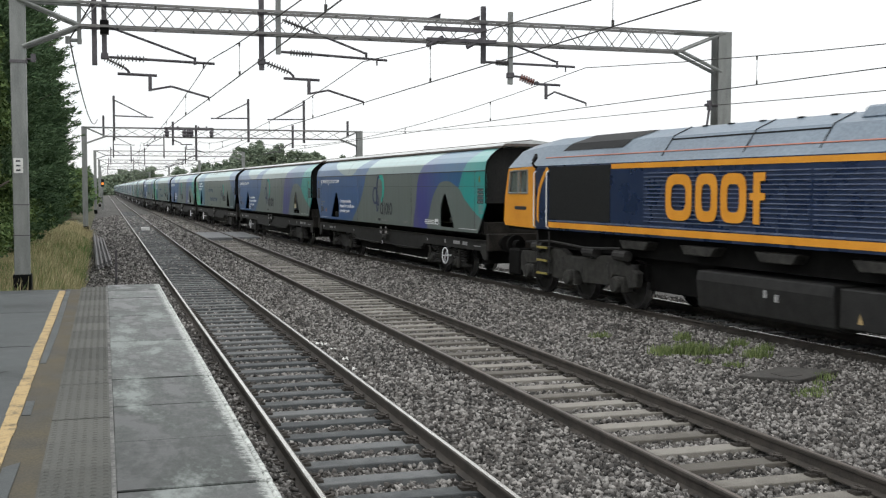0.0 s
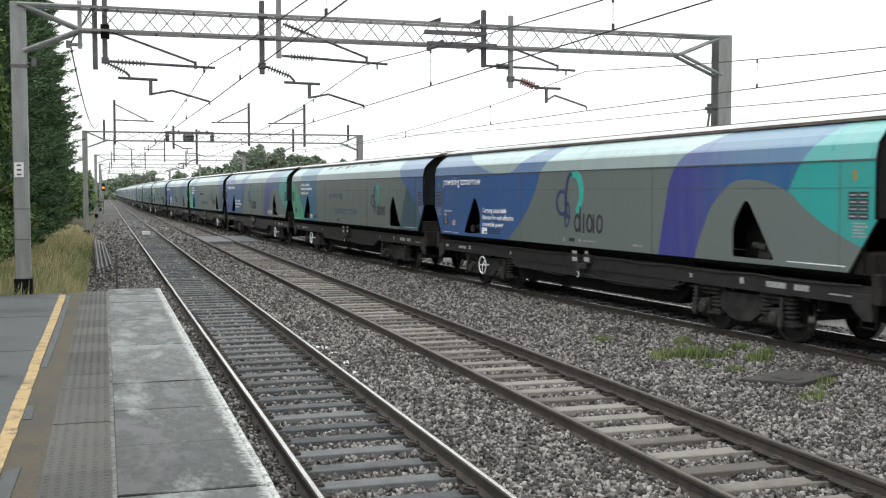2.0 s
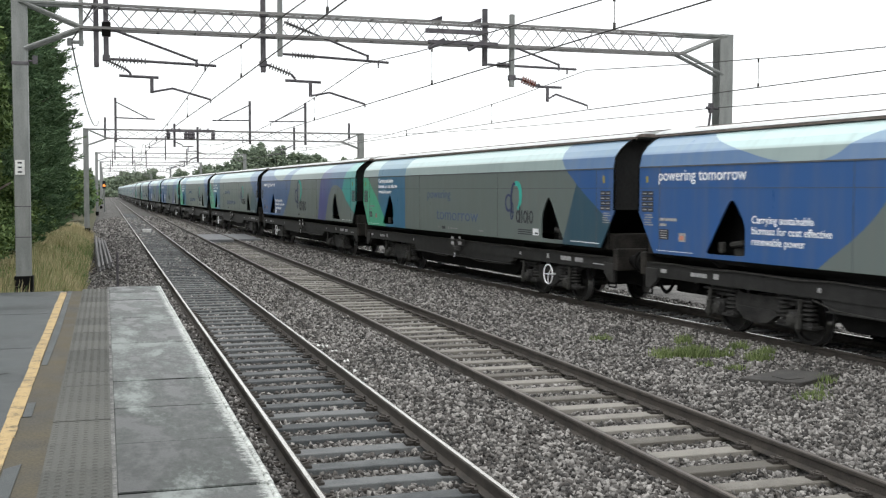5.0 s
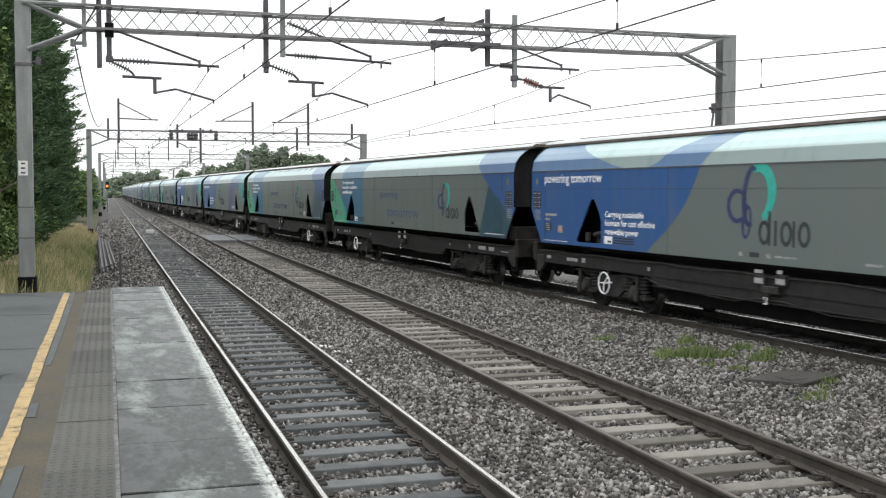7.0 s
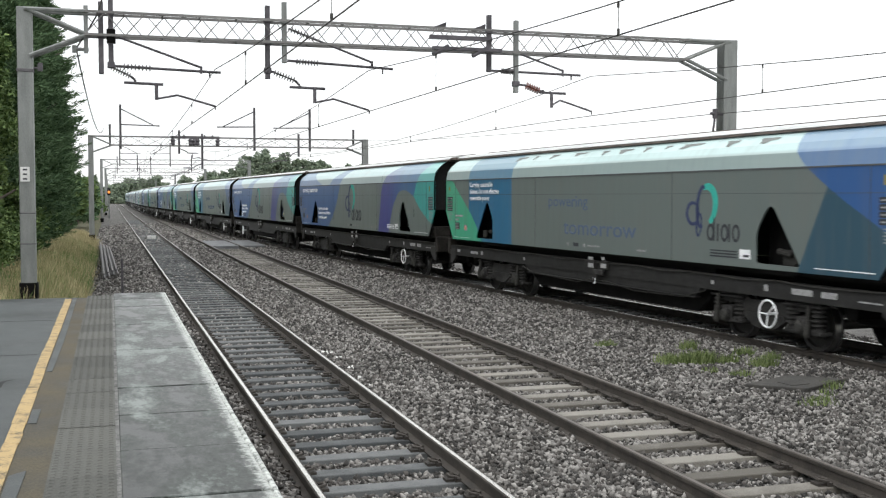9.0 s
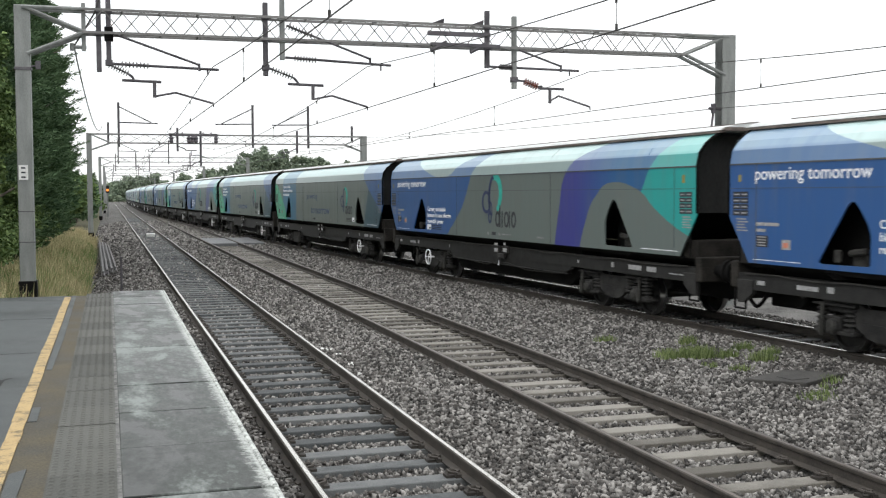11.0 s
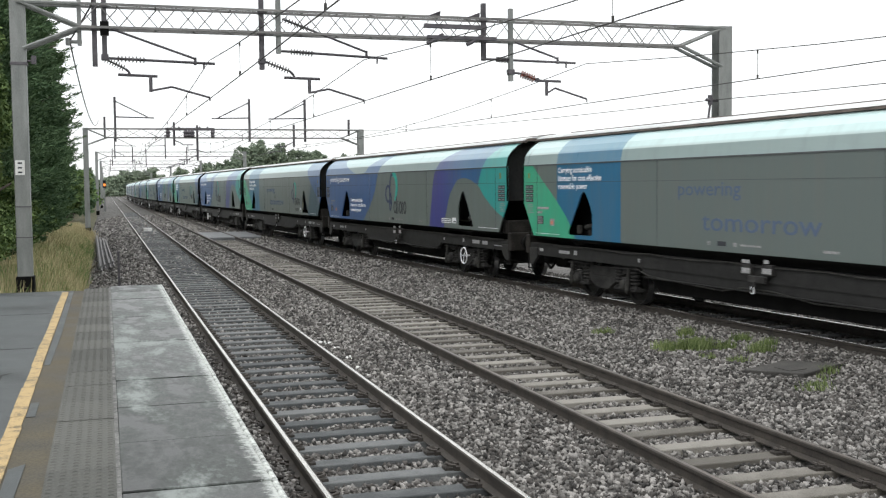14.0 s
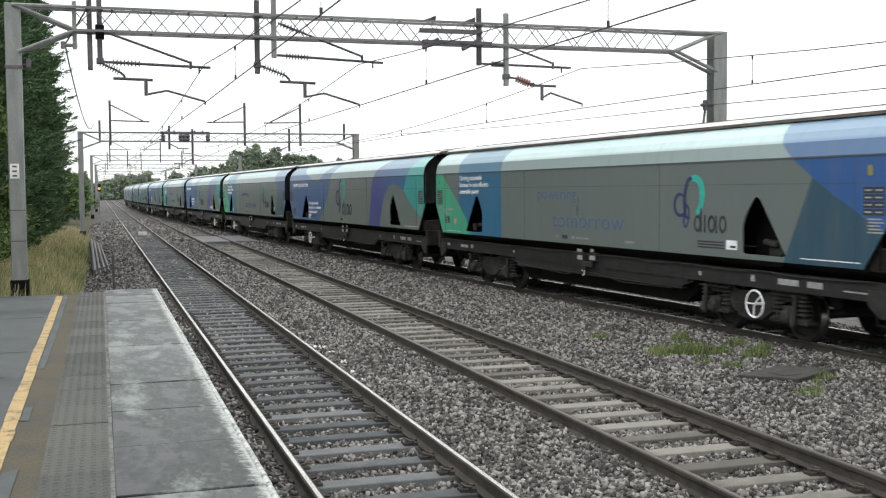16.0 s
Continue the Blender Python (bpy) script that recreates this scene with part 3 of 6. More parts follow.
def portal(y, left, right, foot_l, foot_r, top, depth=0.5, near=True):
    po = thing("overhead_line_portal", "grey lattice steel portal spanning the railway tracks", "portal", "overhead line portals", at=pose(0, y, 0))
    w = 0.32
    part("mast", h_mast(foot_l, top + 0.05, w) if not near else Geo().box(left - 0.16, left + 0.16, -0.14, 0.14, foot_l, top + 0.05), STEEL, po, "grey steel mast",
         bevel=0.012 if near else 0, at=None if near else pose(left, 0, 0))
    part("mast", h_mast(foot_r, top + 0.05, w + 0.06), STEEL, po, "grey steel mast", at=pose(right, 0, 0))
    part("boom", tri_truss(Geo(), left + 1.25, right - 1.25, 0, top - depth, top, 0.42, 0.42 if near else 1.1, 0.027 if near else 0.036), BOOM_STEEL, po, "lattice boom")
    for x, s in ((left, 1), (right, -1)):
        for yy in (-0.17, 0.17):
            part("knee_brace", Geo().tube((x, yy, top), (x + s * 1.3, yy, top), 0.045, 6), STEEL, po)
            part("knee_brace", Geo().tube((x + s * 0.1, yy, top - 0.02), (x + s * 1.3, yy, top - depth), 0.04, 6), STEEL, po)
            part("knee_brace", Geo().tube((x + s * 0.1, yy, top - 1.0), (x + s * 1.3, yy, top - depth), 0.045, 6), STEEL, po)
    part("mast_base", Geo().box(left - 0.19, left + 0.19, -0.18, 0.18, foot_l - 0.5, foot_l + 0.46), BLACK, po, "black bituminous mast base", bevel=0.01)
    return po


Y1 = 25.5
p1 = portal(Y1, -1.72, 15.63, 0.15, -0.5, 6.55)
part("mast_band", Geo().box(-1.895, -1.545, -0.16, 0.16, 5.2, 5.26).tube((-1.55, -0.1, 5.28), (-1.35, -0.1, 5.3), 0.02).box(-1.46, -1.36, -0.14, -0.06, 5.22, 5.4), STEEL_DARK, p1, "clamp band with bolt")
for z in (2.12, 1.45):
    part("strap", Geo().box(-1.885, -1.555, -0.15, 0.15, z, z + 0.02), STEEL_DARK, p1, "thin strap")
pl = part("number_plate", Geo().box(-1.85, -1.66, -0.165, -0.145, 2.82, 3.14), PLATE, p1, "white three-row mast plate")
for r in range(3):
    part("bar", Geo().box(-1.80, -1.71, -0.169, -0.166, 2.86 + 0.1 * r, 2.895 + 0.1 * r), DARK_INK, pl, "dark unreadable mark")


def drop_tube(po, x, z0, z1, r, m, label="vertical drop tube"):
    part("drop_tube", Geo().box(x - r, x + r, -r, r, z0, z1).box(x - r * 1.6, x + r * 1.6, -r * 1.4, r * 1.4, 6.0, 6.1).box(x - r * 1.6, x + r * 1.6, -r * 1.4, r * 1.4, 6.5, 6.6), m, po, label, bevel=0.008)


def arm_set(po, tubes, upper, level, level_ins, low_ins, hook, bar, post, arm, red=False):
    for x, z0, z1, m in tubes:
        drop_tube(po, x, z0, z1, 0.055, m)
    part("top_tie", Geo().tube((upper[0][0], 0, upper[0][1]), (upper[1][0], 0, upper[1][1]), 0.026), STEEL_DARK, po, "slanting tie rod")
    (ax, az), (bx, bz) = level
    part("cantilever_tube", Geo().tube((ax, 0, az), (bx, 0, bz), 0.03).tube((upper[1][0], 0, upper[1][1] + 0.03), (upper[1][0], 0, upper[1][1] - 0.14), 0.03)
         .tube((bx - 0.25, 0, bz), (bx - 0.25, 0, bz - 0.13), 0.02), STEEL_DARK, po, "horizontal cantilever tube")
    part("insulator", insulator((level_ins[0][0], 0, level_ins[0][1]), (level_ins[1][0], 0, level_ins[1][1]), 0.075, 8), INSUL_GREY, po, "ribbed insulator", smooth=True)
    part("insulator", insulator((low_ins[0][0], 0, low_ins[0][1]), (low_ins[1][0], 0, low_ins[1][1]), 0.1 if red else 0.08, 6 if red else 8), INSUL if red else INSUL_GREY, po,
         "red-brown ribbed insulator" if red else "ribbed insulator", smooth=True)
    tx = max((t for t in tubes if t[0] <= low_ins[0][0] + 0.06), key=lambda t: t[0])[0]
    part("clamp_bracket", Geo().tube((tx, 0, low_ins[0][1] + 0.03), (low_ins[0][0] + 0.02, 0, low_ins[0][1]), 0.03).box(tx - 0.08, tx + 0.08, -0.08, 0.08, low_ins[0][1] - 0.03, low_ins[0][1] + 0.1), STEEL_DARK, po, "dark clamp bracket", bevel=0.008)
    g = Geo().chain([(low_ins[1][0], 0, low_ins[1][1]), (hook[0], 0, hook[1] + 0.06), (hook[0], 0, hook[1])], 0.028)
    g.chain([(a, 0, b) for a, b in bar], 0.032).chain([(a, 0, b) for a, b in post], 0.04)
    part("bracket", g, STEEL_DARK, po, "dark steel bracket")
    part("registration_arm", Geo().chain([(a, 0, b) for a, b in arm], 0.024).tube((arm[-1][0], 0, arm[-1][1]), (arm[-1][0], 0, arm[-1][1] - 0.08), 0.015), STEEL_DARK, po, "bent registration arm")


arm_set(p1, [(-0.14, 5.21, 6.8, STEEL_DARK), (0.07, 5.36, 6.9, STEEL_DARK)], ((0.18, 6.06), (2.03, 5.43)), ((0.1, 5.4), (2.47, 5.33)), ((0.32, 5.395), (0.95, 5.375)),
        ((0.07, 5.38), (0.49, 5.18)), (0.58, 5.04), [(0.34, 5.04), (1.19, 5.02)], [(1.04, 5.03), (1.04, 4.67)], [(1.06, 4.7), (1.5, 4.79), (2.34, 4.56)])
part("junction_box", Geo().box(-0.02, 0.17, -0.12, 0.12, 5.9, 6.2), BLACK, p1, "dark equipment box", bevel=0.01)
arm_set(p1, [(3.54, 5.22, 6.9, STEEL_DARK), (3.93, 5.6, 7.0, STEEL)], ((4.03, 6.4), (6.02, 5.69)), ((4.0, 5.66), (6.53, 5.55)), ((4.2, 5.65), (4.75, 5.62)),
        ((3.68, 5.38), (4.18, 5.2)), (4.28, 5.04), [(4.05, 5.05), (4.89, 5.03)], [(4.64, 5.04), (4.64, 4.69)], [(4.66, 4.71), (5.09, 4.8), (5.95, 4.55)])
part("insulator", insulator((4.08, 0, 6.38), (4.65, 0, 6.18), 0.075, 8), INSUL_GREY, p1, "ribbed insulator", smooth=True)
arm_set(p1, [(8.97, 5.56, 6.95, STEEL_DARK), (9.68, 5.07, 6.85, STEEL)], ((9.75, 6.05), (10.94, 5.66)), ((9.05, 5.6), (11.42, 5.56)), ((9.3, 5.6), (9.62, 5.59)),
        ((9.95, 5.26), (10.32, 5.13)), (10.42, 5.09), [(10.32, 5.1), (11.02, 5.09)], [(10.64, 5.1), (10.64, 4.73)], [(10.66, 4.8), (10.87, 4.92), (11.74, 4.66)], red=True)
g = Geo().box(7.38, 8.95, -0.32, -0.22, 6.27, 6.37).box(7.45, 9.2, -0.32, -0.22, 6.02, 6.1)
for x in (7.75, 8.75):
    g.add([(x - 0.28, -0.25, 6.56), (x + 0.05, -0.25, 6.69), (x + 0.05, -0.2, 6.56)], [(0, 1, 2)]).tube((x - 0.3, -0.27, 5.9), (x + 0.1, -0.27, 6.12), 0.05)
part("switch_gear", g, STEEL_DARK, p1, "dark switching rods on the boom")
part("feeder_bracket", Geo().box(-0.5, -0.41, -0.05, 0.05, 5.66, 6.7).tube((-0.7, 0, 5.74), (-0.4, 0, 5.74), 0.04).tube((-0.7, 0, 5.66), (-0.7, 0, 5.82), 0.05), STEEL, p1, "feeder bracket post")
part("feeder_bracket", Geo().tube((15.05, -0.2, 4.67), (15.45, -0.1, 4.67), 0.04).tube((15.2, -0.15, 4.55), (15.2, -0.15, 4.8), 0.07).tube((15.2, -0.15, 4.6), (15.1, -0.15, 3.9), 0.03), STEEL_DARK, p1, "feeder bracket")
cable = [(-0.05, -0.3, 7.0), (-0.2, -0.2, 6.5), (-0.45, 0, 6.1), (-0.66, 0, 5.76)]
for i in range(1, 25):
    k = i / 24
    cable.append((-0.66 + 0.36 * k, 46.4 * k, 5.74 + 1.06 * k - 3.6 * k * (1 - k)))
part("feeder_cable", Geo().chain(cable, 0.018), WIRE, p1, "sagging black feeder cable")


def far_portal(y, left, right, foot, top, arms, gear):
    po = portal(y, left, right, foot, foot - 0.2, top, 0.55, near=False)
    for x, s in arms:
        part("drop_tube", Geo().box(x - 0.07, x + 0.07, -0.07, 0.07, top - 0.8, top + 2.0), STEEL_DARK, po, "tall steel post")
        part("cantilever_tube", Geo().tube((x, 0, top + 1.75), (x + s * 2.0, 0, top + 0.75), 0.035).tube((x, 0, top + 0.75), (x + s * 2.4, 0, top + 0.7), 0.04), STEEL_DARK, po, "cantilever arm")
    for x, up, down, s in gear:
        part("drop_tube", Geo().box(x - 0.065, x + 0.065, -0.065, 0.065, top - down, top + up), STEEL_DARK, po, "drop tube")
        if s:
            z = top - down + 0.35
            g = Geo().chain([(x, 0, z), (x + s * 0.5, 0, z - 0.22), (x + s * 0.5, 0, z - 0.3), (x + s * 1.2, 0, z - 0.3)], 0.032)
            g.chain([(x + s * 0.85, 0, z - 0.3), (x + s * 0.85, 0, z - 0.65), (x + s * 1.2, 0, z - 0.58), (x + s * 2.0, 0, z - 0.8)], 0.026)
            part("registration_arm", g, STEEL_DARK, po, "registration arm")
    return po


p2 = far_portal(72, -1.1, 16.5, -0.35, 6.3, [(0.7, 1), (9.1, -1), (12.75, -1)], [(4.3, 0.45, 1.05, 1), (5.75, 0.25, 2.0, -1), (12.0, 0.35, 1.15, -1), (0.06, 0.75, 0.6, 0), (15.7, 0.7, 0.4, 0)])
g = Geo()
for x in (3.9, 5.0, 5.22, 5.44, 6.7):
    g.lathe((x, -0.3, 5.78), (x, -0.3, 6.22), [(0, 0.09), (0.2, 0.15), (0.45, 0.1), (0.7, 0.16), (1, 0.06)], 8)
g.box(3.75, 6.85, -0.34, -0.26, 6.2, 6.3).box(3.75, 6.85, 0.1, 0.18, 6.34, 6.4)
for x in (4.6, 5.9, 6.4):
    g.box(x - 0.03, x + 0.03, -0.3, 0.15, 6.3, 6.46)
part("switch_gear", g, STEEL_DARK, p2, "cluster of switching insulators")
far_portal(135, -0.9, 16.4, -0.5, 6.9, [(1.2, 1), (7.0, -1)], [(3.2, 0.6, 1.4, 1), (9.5, 0.6, 1.4, -1)])
far_portal(182, -0.6, 15.0, -0.5, 7.0, [(1.2, 1), (6.4, -1)], [])
far_portal(250, -0.6, 14.0, -0.5, 7.2, [(1.2, 1), (6.4, -1)], [])
far_portal(330, -0.6, 13.0, -0.5, 7.2, [(1.2, 1)], [])


def wire(name, pts, r, label):
    g, n = Geo(), 5
    g.v = [(x + r * math.cos(6.28319 * i / n), y, z + r * math.sin(6.28319 * i / n)) for x, y, z in pts for i in range(n)]
    g.f = [(j * n + i, j * n + (i + 1) % n, (j + 1) * n + (i + 1) % n, (j + 1) * n + i) for j in range(len(pts) - 1) for i in range(n)]
    g.m = [0] * len(g.f)
    thing(name, label, "overhead wire", "overhead line wires", mesh=g.mesh(name, WIRE))


SUPPORTS = [-24.0, Y1, 72, 135, 182, 250, 330]


def catenary(xs, contact, carrier, sag, label, first=5.3):
    """A contact wire, its carrier wire with sag, and the droppers between them."""
    def mid(y):
        for a, b in zip(SUPPORTS, SUPPORTS[1:]):
            if y <= b:
                k = (y - a) / (b - a)
                return k
        return 0.0
    ys = []
    for a, b in zip(SUPPORTS, SUPPORTS[1:]):
        ys += [a + (b - a) * i / 12 for i in range(12)]
    def low(y):
        return (xs(y), y, contact)
    def high(y):
        k = mid(y)
        return (xs(y), y, carrier - 4 * sag * k * (1 - k))
    wire("contact_wire", [low(y) for y in ys], 0.01, label + " contact wire")
    wire("carrier_wire", [high(y) for y in ys], 0.0095, label + " carrier wire")
    for y in [Y1 - first - 7.6 * i for i in range(3)] + [Y1 + 6 + 8 * i for i in range(5)] + [78 + 9 * i for i in range(6)]:
        if y > 3:
            g = Geo().tube(low(y), high(y), 0.005, 4).tube(low(y), Vector(low(y)) + Vector((0, 0, 0.08)), 0.02, 5).tube(high(y), Vector(high(y)) - Vector((0, 0, 0.07)), 0.018, 5)
            thing("dropper", "thin vertical wire dropper with clips", "dropper", "wire droppers", mesh=g.mesh("dropper", WIRE))


def stagger(x, k):
    return lambda y: x + k * min(18, max(0, Y1 - y)) - 0.25 * math.sin(max(0, y - Y1) / 46.5 * 3.14)


catenary(stagger(2.34, 0.012), 4.54, 5.4, 0.68, "overhead copper")
catenary(stagger(5.94, 0.017), 4.53, 5.5, 0.72, "overhead copper")
catenary(lambda y: 11.76 + 0.095 * min(14, Y1 - y) if y < Y1 else branch(y - BRANCH_Y)[0] + 0.75, 4.55, 5.55, 0.95, "overhead copper", 6.6)
wire("feeder_wire", [(15.2 + 0.25 * k * (1 - k), Y1 + (k - 1) * 49, 4.67 - 1.5 * k * (1 - k)) for k in [i / 12 for i in range(13)]] +
     [(15.2 + 1.0 * k, Y1 + k * 46.5, 4.67 + 1.6 * k - 0.8 * k * (1 - k)) for k in [i / 12 for i in range(1, 13)]], 0.01, "bare feeder wire beside the line")


# ---- freight train ----
def livery(name, build, dusty=False):
    """Painted body sheet: build(n, l, u, z) returns the colour socket; dusty paints in sky sheen."""
    m = bpy.data.materials.new(name)
    m.use_nodes = True
    n, l = m.node_tree.nodes, m.node_tree.links
    bsdf = n["Principled BSDF"]
    tc, sep = n.new("ShaderNodeTexCoord"), n.new("ShaderNodeSeparateXYZ")
    l.new(tc.outputs["Object"], sep.inputs[0])
    colour = build(n, l, sep.outputs[0], sep.outputs[2])
    mp = n.new("ShaderNodeMapping")
    mp.inputs["Scale"].default_value = (2.5, 1, 0.35)
    l.new(tc.outputs["Object"], mp.inputs[0])
    grime, fine = n.new("ShaderNodeTexNoise"), n.new("ShaderNodeTexNoise")
    grime.inputs["Scale"].default_value, grime.inputs["Detail"].default_value = 1.6, 5
    fine.inputs["Scale"].default_value, fine.inputs["Detail"].default_value = 26, 3
    info = n.new("ShaderNodeObjectInfo")
    off = n.new("ShaderNodeVectorMath")
    off.operation = "ADD"
    l.new(mp.outputs[0], off.inputs[0])
    shift = n.new("ShaderNodeMath")
    shift.operation = "MULTIPLY"
    shift.inputs[1].default_value = 37.0
    l.new(info.outputs["Random"], shift.inputs[0])
    l.new(shift.outputs[0], off.inputs[1])
    l.new(off.outputs[0], grime.inputs["Vector"])
    l.new(tc.outputs["Object"], fine.inputs["Vector"])
    ramp = n.new("ShaderNodeValToRGB")
    ramp.color_ramp.elements[0].position, ramp.color_ramp.elements[0].color = 0.46, (0, 0, 0, 1)
    ramp.color_ramp.elements[1].position, ramp.color_ramp.elements[1].color = 0.85, (0.34, 0.34, 0.34, 1)
    l.new(grime.outputs["Fac"], ramp.inputs[0])
    dust = n.new("ShaderNodeMix")
    dust.data_type = "RGBA"
    dust.inputs[7].default_value = (0.15, 0.148, 0.135, 1)
    l.new(ramp.outputs[0], dust.inputs[0])
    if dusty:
        # pale sky sheen painted into the colour of the sloping upper panels
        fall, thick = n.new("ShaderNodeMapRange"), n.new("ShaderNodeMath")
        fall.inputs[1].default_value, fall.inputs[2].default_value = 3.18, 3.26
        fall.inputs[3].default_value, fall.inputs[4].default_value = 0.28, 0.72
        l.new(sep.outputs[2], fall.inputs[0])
        sky_sheen = n.new("ShaderNodeMix")
        sky_sheen.data_type = "RGBA"
        sky_sheen.inputs[7].default_value = (0.6, 0.8, 0.79, 1)
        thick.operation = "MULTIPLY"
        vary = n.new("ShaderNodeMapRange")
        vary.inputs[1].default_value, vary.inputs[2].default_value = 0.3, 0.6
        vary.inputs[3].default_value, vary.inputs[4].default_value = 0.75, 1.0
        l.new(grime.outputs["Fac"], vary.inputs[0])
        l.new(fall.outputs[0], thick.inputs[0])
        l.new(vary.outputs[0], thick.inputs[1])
        # the painted sheen is full on the grey paint and weaker on the blue
        rgb, by_red, held = n.new("ShaderNodeSeparateColor"), n.new("ShaderNodeMapRange"), n.new("ShaderNodeMath")
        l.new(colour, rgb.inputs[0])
        l.new(rgb.outputs[0], by_red.inputs[0])
        by_red.inputs[1].default_value, by_red.inputs[2].default_value = 0.05, 0.11
        by_red.inputs[3].default_value, by_red.inputs[4].default_value = 0.46, 1.05
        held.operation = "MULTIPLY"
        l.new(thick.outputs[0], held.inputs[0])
        l.new(by_red.outputs[0], held.inputs[1])
        l.new(held.outputs[0], sky_sheen.inputs[0])
        l.new(colour, sky_sheen.inputs[6])
        colour = sky_sheen.outputs[2]
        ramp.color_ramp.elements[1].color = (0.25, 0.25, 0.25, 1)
    l.new(colour, dust.inputs[6])
    l.new(dust.outputs[2], bsdf.inputs["Base Color"])
    mr = n.new("ShaderNodeMapRange")
    mr.inputs[3].default_value, mr.inputs[4].default_value = 0.22, 0.42
    l.new(grime.outputs["Fac"], mr.inputs[0])
    l.new(mr.outputs[0], bsdf.inputs["Roughness"])
    bp = n.new("ShaderNodeBump")
    bp.inputs["Distance"].default_value = 0.004
    l.new(grime.outputs["Fac"], bp.inputs["Height"])
    l.new(bp.outputs[0], bsdf.inputs["Normal"])
    return m


def curve_node(n, l, src, pts, lo, hi, out_lo, out_hi):
    """A smooth curve through points, as a socket."""
    a = n.new("ShaderNodeMapRange")
    a.inputs[1].default_value, a.inputs[2].default_value = lo, hi
    l.new(src, a.inputs[0])
    c = n.new("ShaderNodeFloatCurve")
    cv = c.mapping.curves[0]
    norm = [((p - lo) / (hi - lo), (q - out_lo) / (out_hi - out_lo)) for p, q in pts]
    while len(cv.points) < len(norm):
        cv.points.new(0.5, 0.5)
    for p, xy in zip(cv.points, norm):
        p.location = xy
    c.mapping.extend = "HORIZONTAL"
    c.mapping.use_clip = False
    c.mapping.update()
    l.new(a.outputs[0], c.inputs[1])
    b = n.new("ShaderNodeMapRange")
    b.clamp = False
    b.inputs[3].default_value, b.inputs[4].default_value = out_lo, out_hi
    l.new(c.outputs[0], b.inputs[0])
    return b.outputs[0]


def greater(n, l, a, b):
    g = n.new("ShaderNodeMath")
    g.operation = "GREATER_THAN"
    for i, s in enumerate((a, b)):
        if isinstance(s, (int, float)):
            g.inputs[i].default_value = s
        else:
            l.new(s, g.inputs[i])
    return g.outputs[0]


def both(n, l, a, b):
    g = n.new("ShaderNodeMath")
    g.operation = "MULTIPLY"
    l.new(a, g.inputs[0])
    l.new(b, g.inputs[1])
    return g.outputs[0]


def over(n, l, base, colour, mask):
    mx = n.new("ShaderNodeMix")
    mx.data_type = "RGBA"
    for i, c in ((6, base), (7, colour)):
        if isinstance(c, tuple):
            mx.inputs[i].default_value = (*c, 1)
        else:
            l.new(c, mx.inputs[i])
    l.new(mask, mx.inputs[0])
    return mx.outputs[2]


GREY, BLUE, PURPLE, MIDBLUE, TEAL, GREEN, SEA, DEEP = ((0.122, 0.148, 0.142), (0.03, 0.092, 0.25), (0.045, 0.05, 0.22), (0.025, 0.1, 0.24), (0.025, 0.3, 0.28),
                                                      (0.05, 0.35, 0.21), (0.025, 0.13, 0.24), (0.03, 0.073, 0.105))


def livery_a(n, l, u, z):
    edge = curve_node(n, l, z, [(1.2, -3.85), (1.39, -3.56), (2.07, -2.58), (2.79, -2.0), (3.0, -1.86), (3.43, -1.3), (3.8, -0.9)], 1, 4, -10, 10)
    scoop = curve_node(n, l, u, [(-7.3, 3.75), (-6.84, 3.5), (-5.56, 3.16), (-4.63, 2.98), (-3.98, 2.94), (-3.56, 2.99), (-2.96, 3.26), (-2.12, 3.55), (-1.7, 3.8)], -10, 10, 0, 5)
    blue = both(n, l, greater(n, l, edge, u), greater(n, l, scoop, z))
    c = over(n, l, GREY, BLUE, blue)
    band = curve_node(n, l, z, [(1.2, 3.15), (2.12, 3.39), (2.88, 3.67), (3.24, 4.13), (3.5, 4.85), (3.8, 5.7)], 1, 4, -10, 10)
    mr = n.new("ShaderNodeMapRange")
    mr.inputs[1].default_value, mr.inputs[2].default_value = 4.2, 6.0
    l.new(u, mr.inputs[0])
    arch = over(n, l, PURPLE, MIDBLUE, mr.outputs[0])
    teal = curve_node(n, l, z, [(1.2, 6.6), (2.3, 6.8), (2.6, 7.0), (2.94, 7.23), (3.4, 7.69), (3.8, 8.1)], 1, 4, -10, 10)
    arch = over(n, l, arch, TEAL, greater(n, l, u, teal))
    dome = curve_node(n, l, u, [(4.28, 0.9), (4.39, 1.33), (4.64, 1.85), (5.12, 2.43), (5.8, 2.7), (6.75, 2.56), (7.42, 2.18), (8.22, 1.81), (9.2, 1.5)], -10, 10, 0, 5)
    return over(n, l, c, arch, both(n, l, greater(n, l, u, band), greater(n, l, z, dome)))


def livery_b(n, l, u, z):
    c = over(n, l, GREY, SEA, both(n, l, greater(n, l, u, -7.12), greater(n, l, -4.3, u)))
    diag = curve_node(n, l, z, [(1.2, -6.12), (1.37, -6.31), (1.71, -6.6), (2.95, -8.35), (3.8, -9.5)], 1, 4, -10, 10)
    c = over(n, l, c, GREEN, both(n, l, greater(n, l, diag, u), greater(n, l, 2.975, z)))
    dark = curve_node(n, l, z, [(1.2, 6.5), (2.65, 7.21), (3.8, 7.78)], 1, 4, -10, 10)
    c = over(n, l, c, DEEP, greater(n, l, u, dark))
    blue = curve_node(n, l, z, [(1.2, 9.9), (1.6, 9.2), (2.15, 8.12), (2.65, 7.21), (3.14, 6.51), (3.45, 6.28), (3.8, 6.05)], 1, 4, -10, 10)
    return over(n, l, c, BLUE, greater(n, l, u, blue))


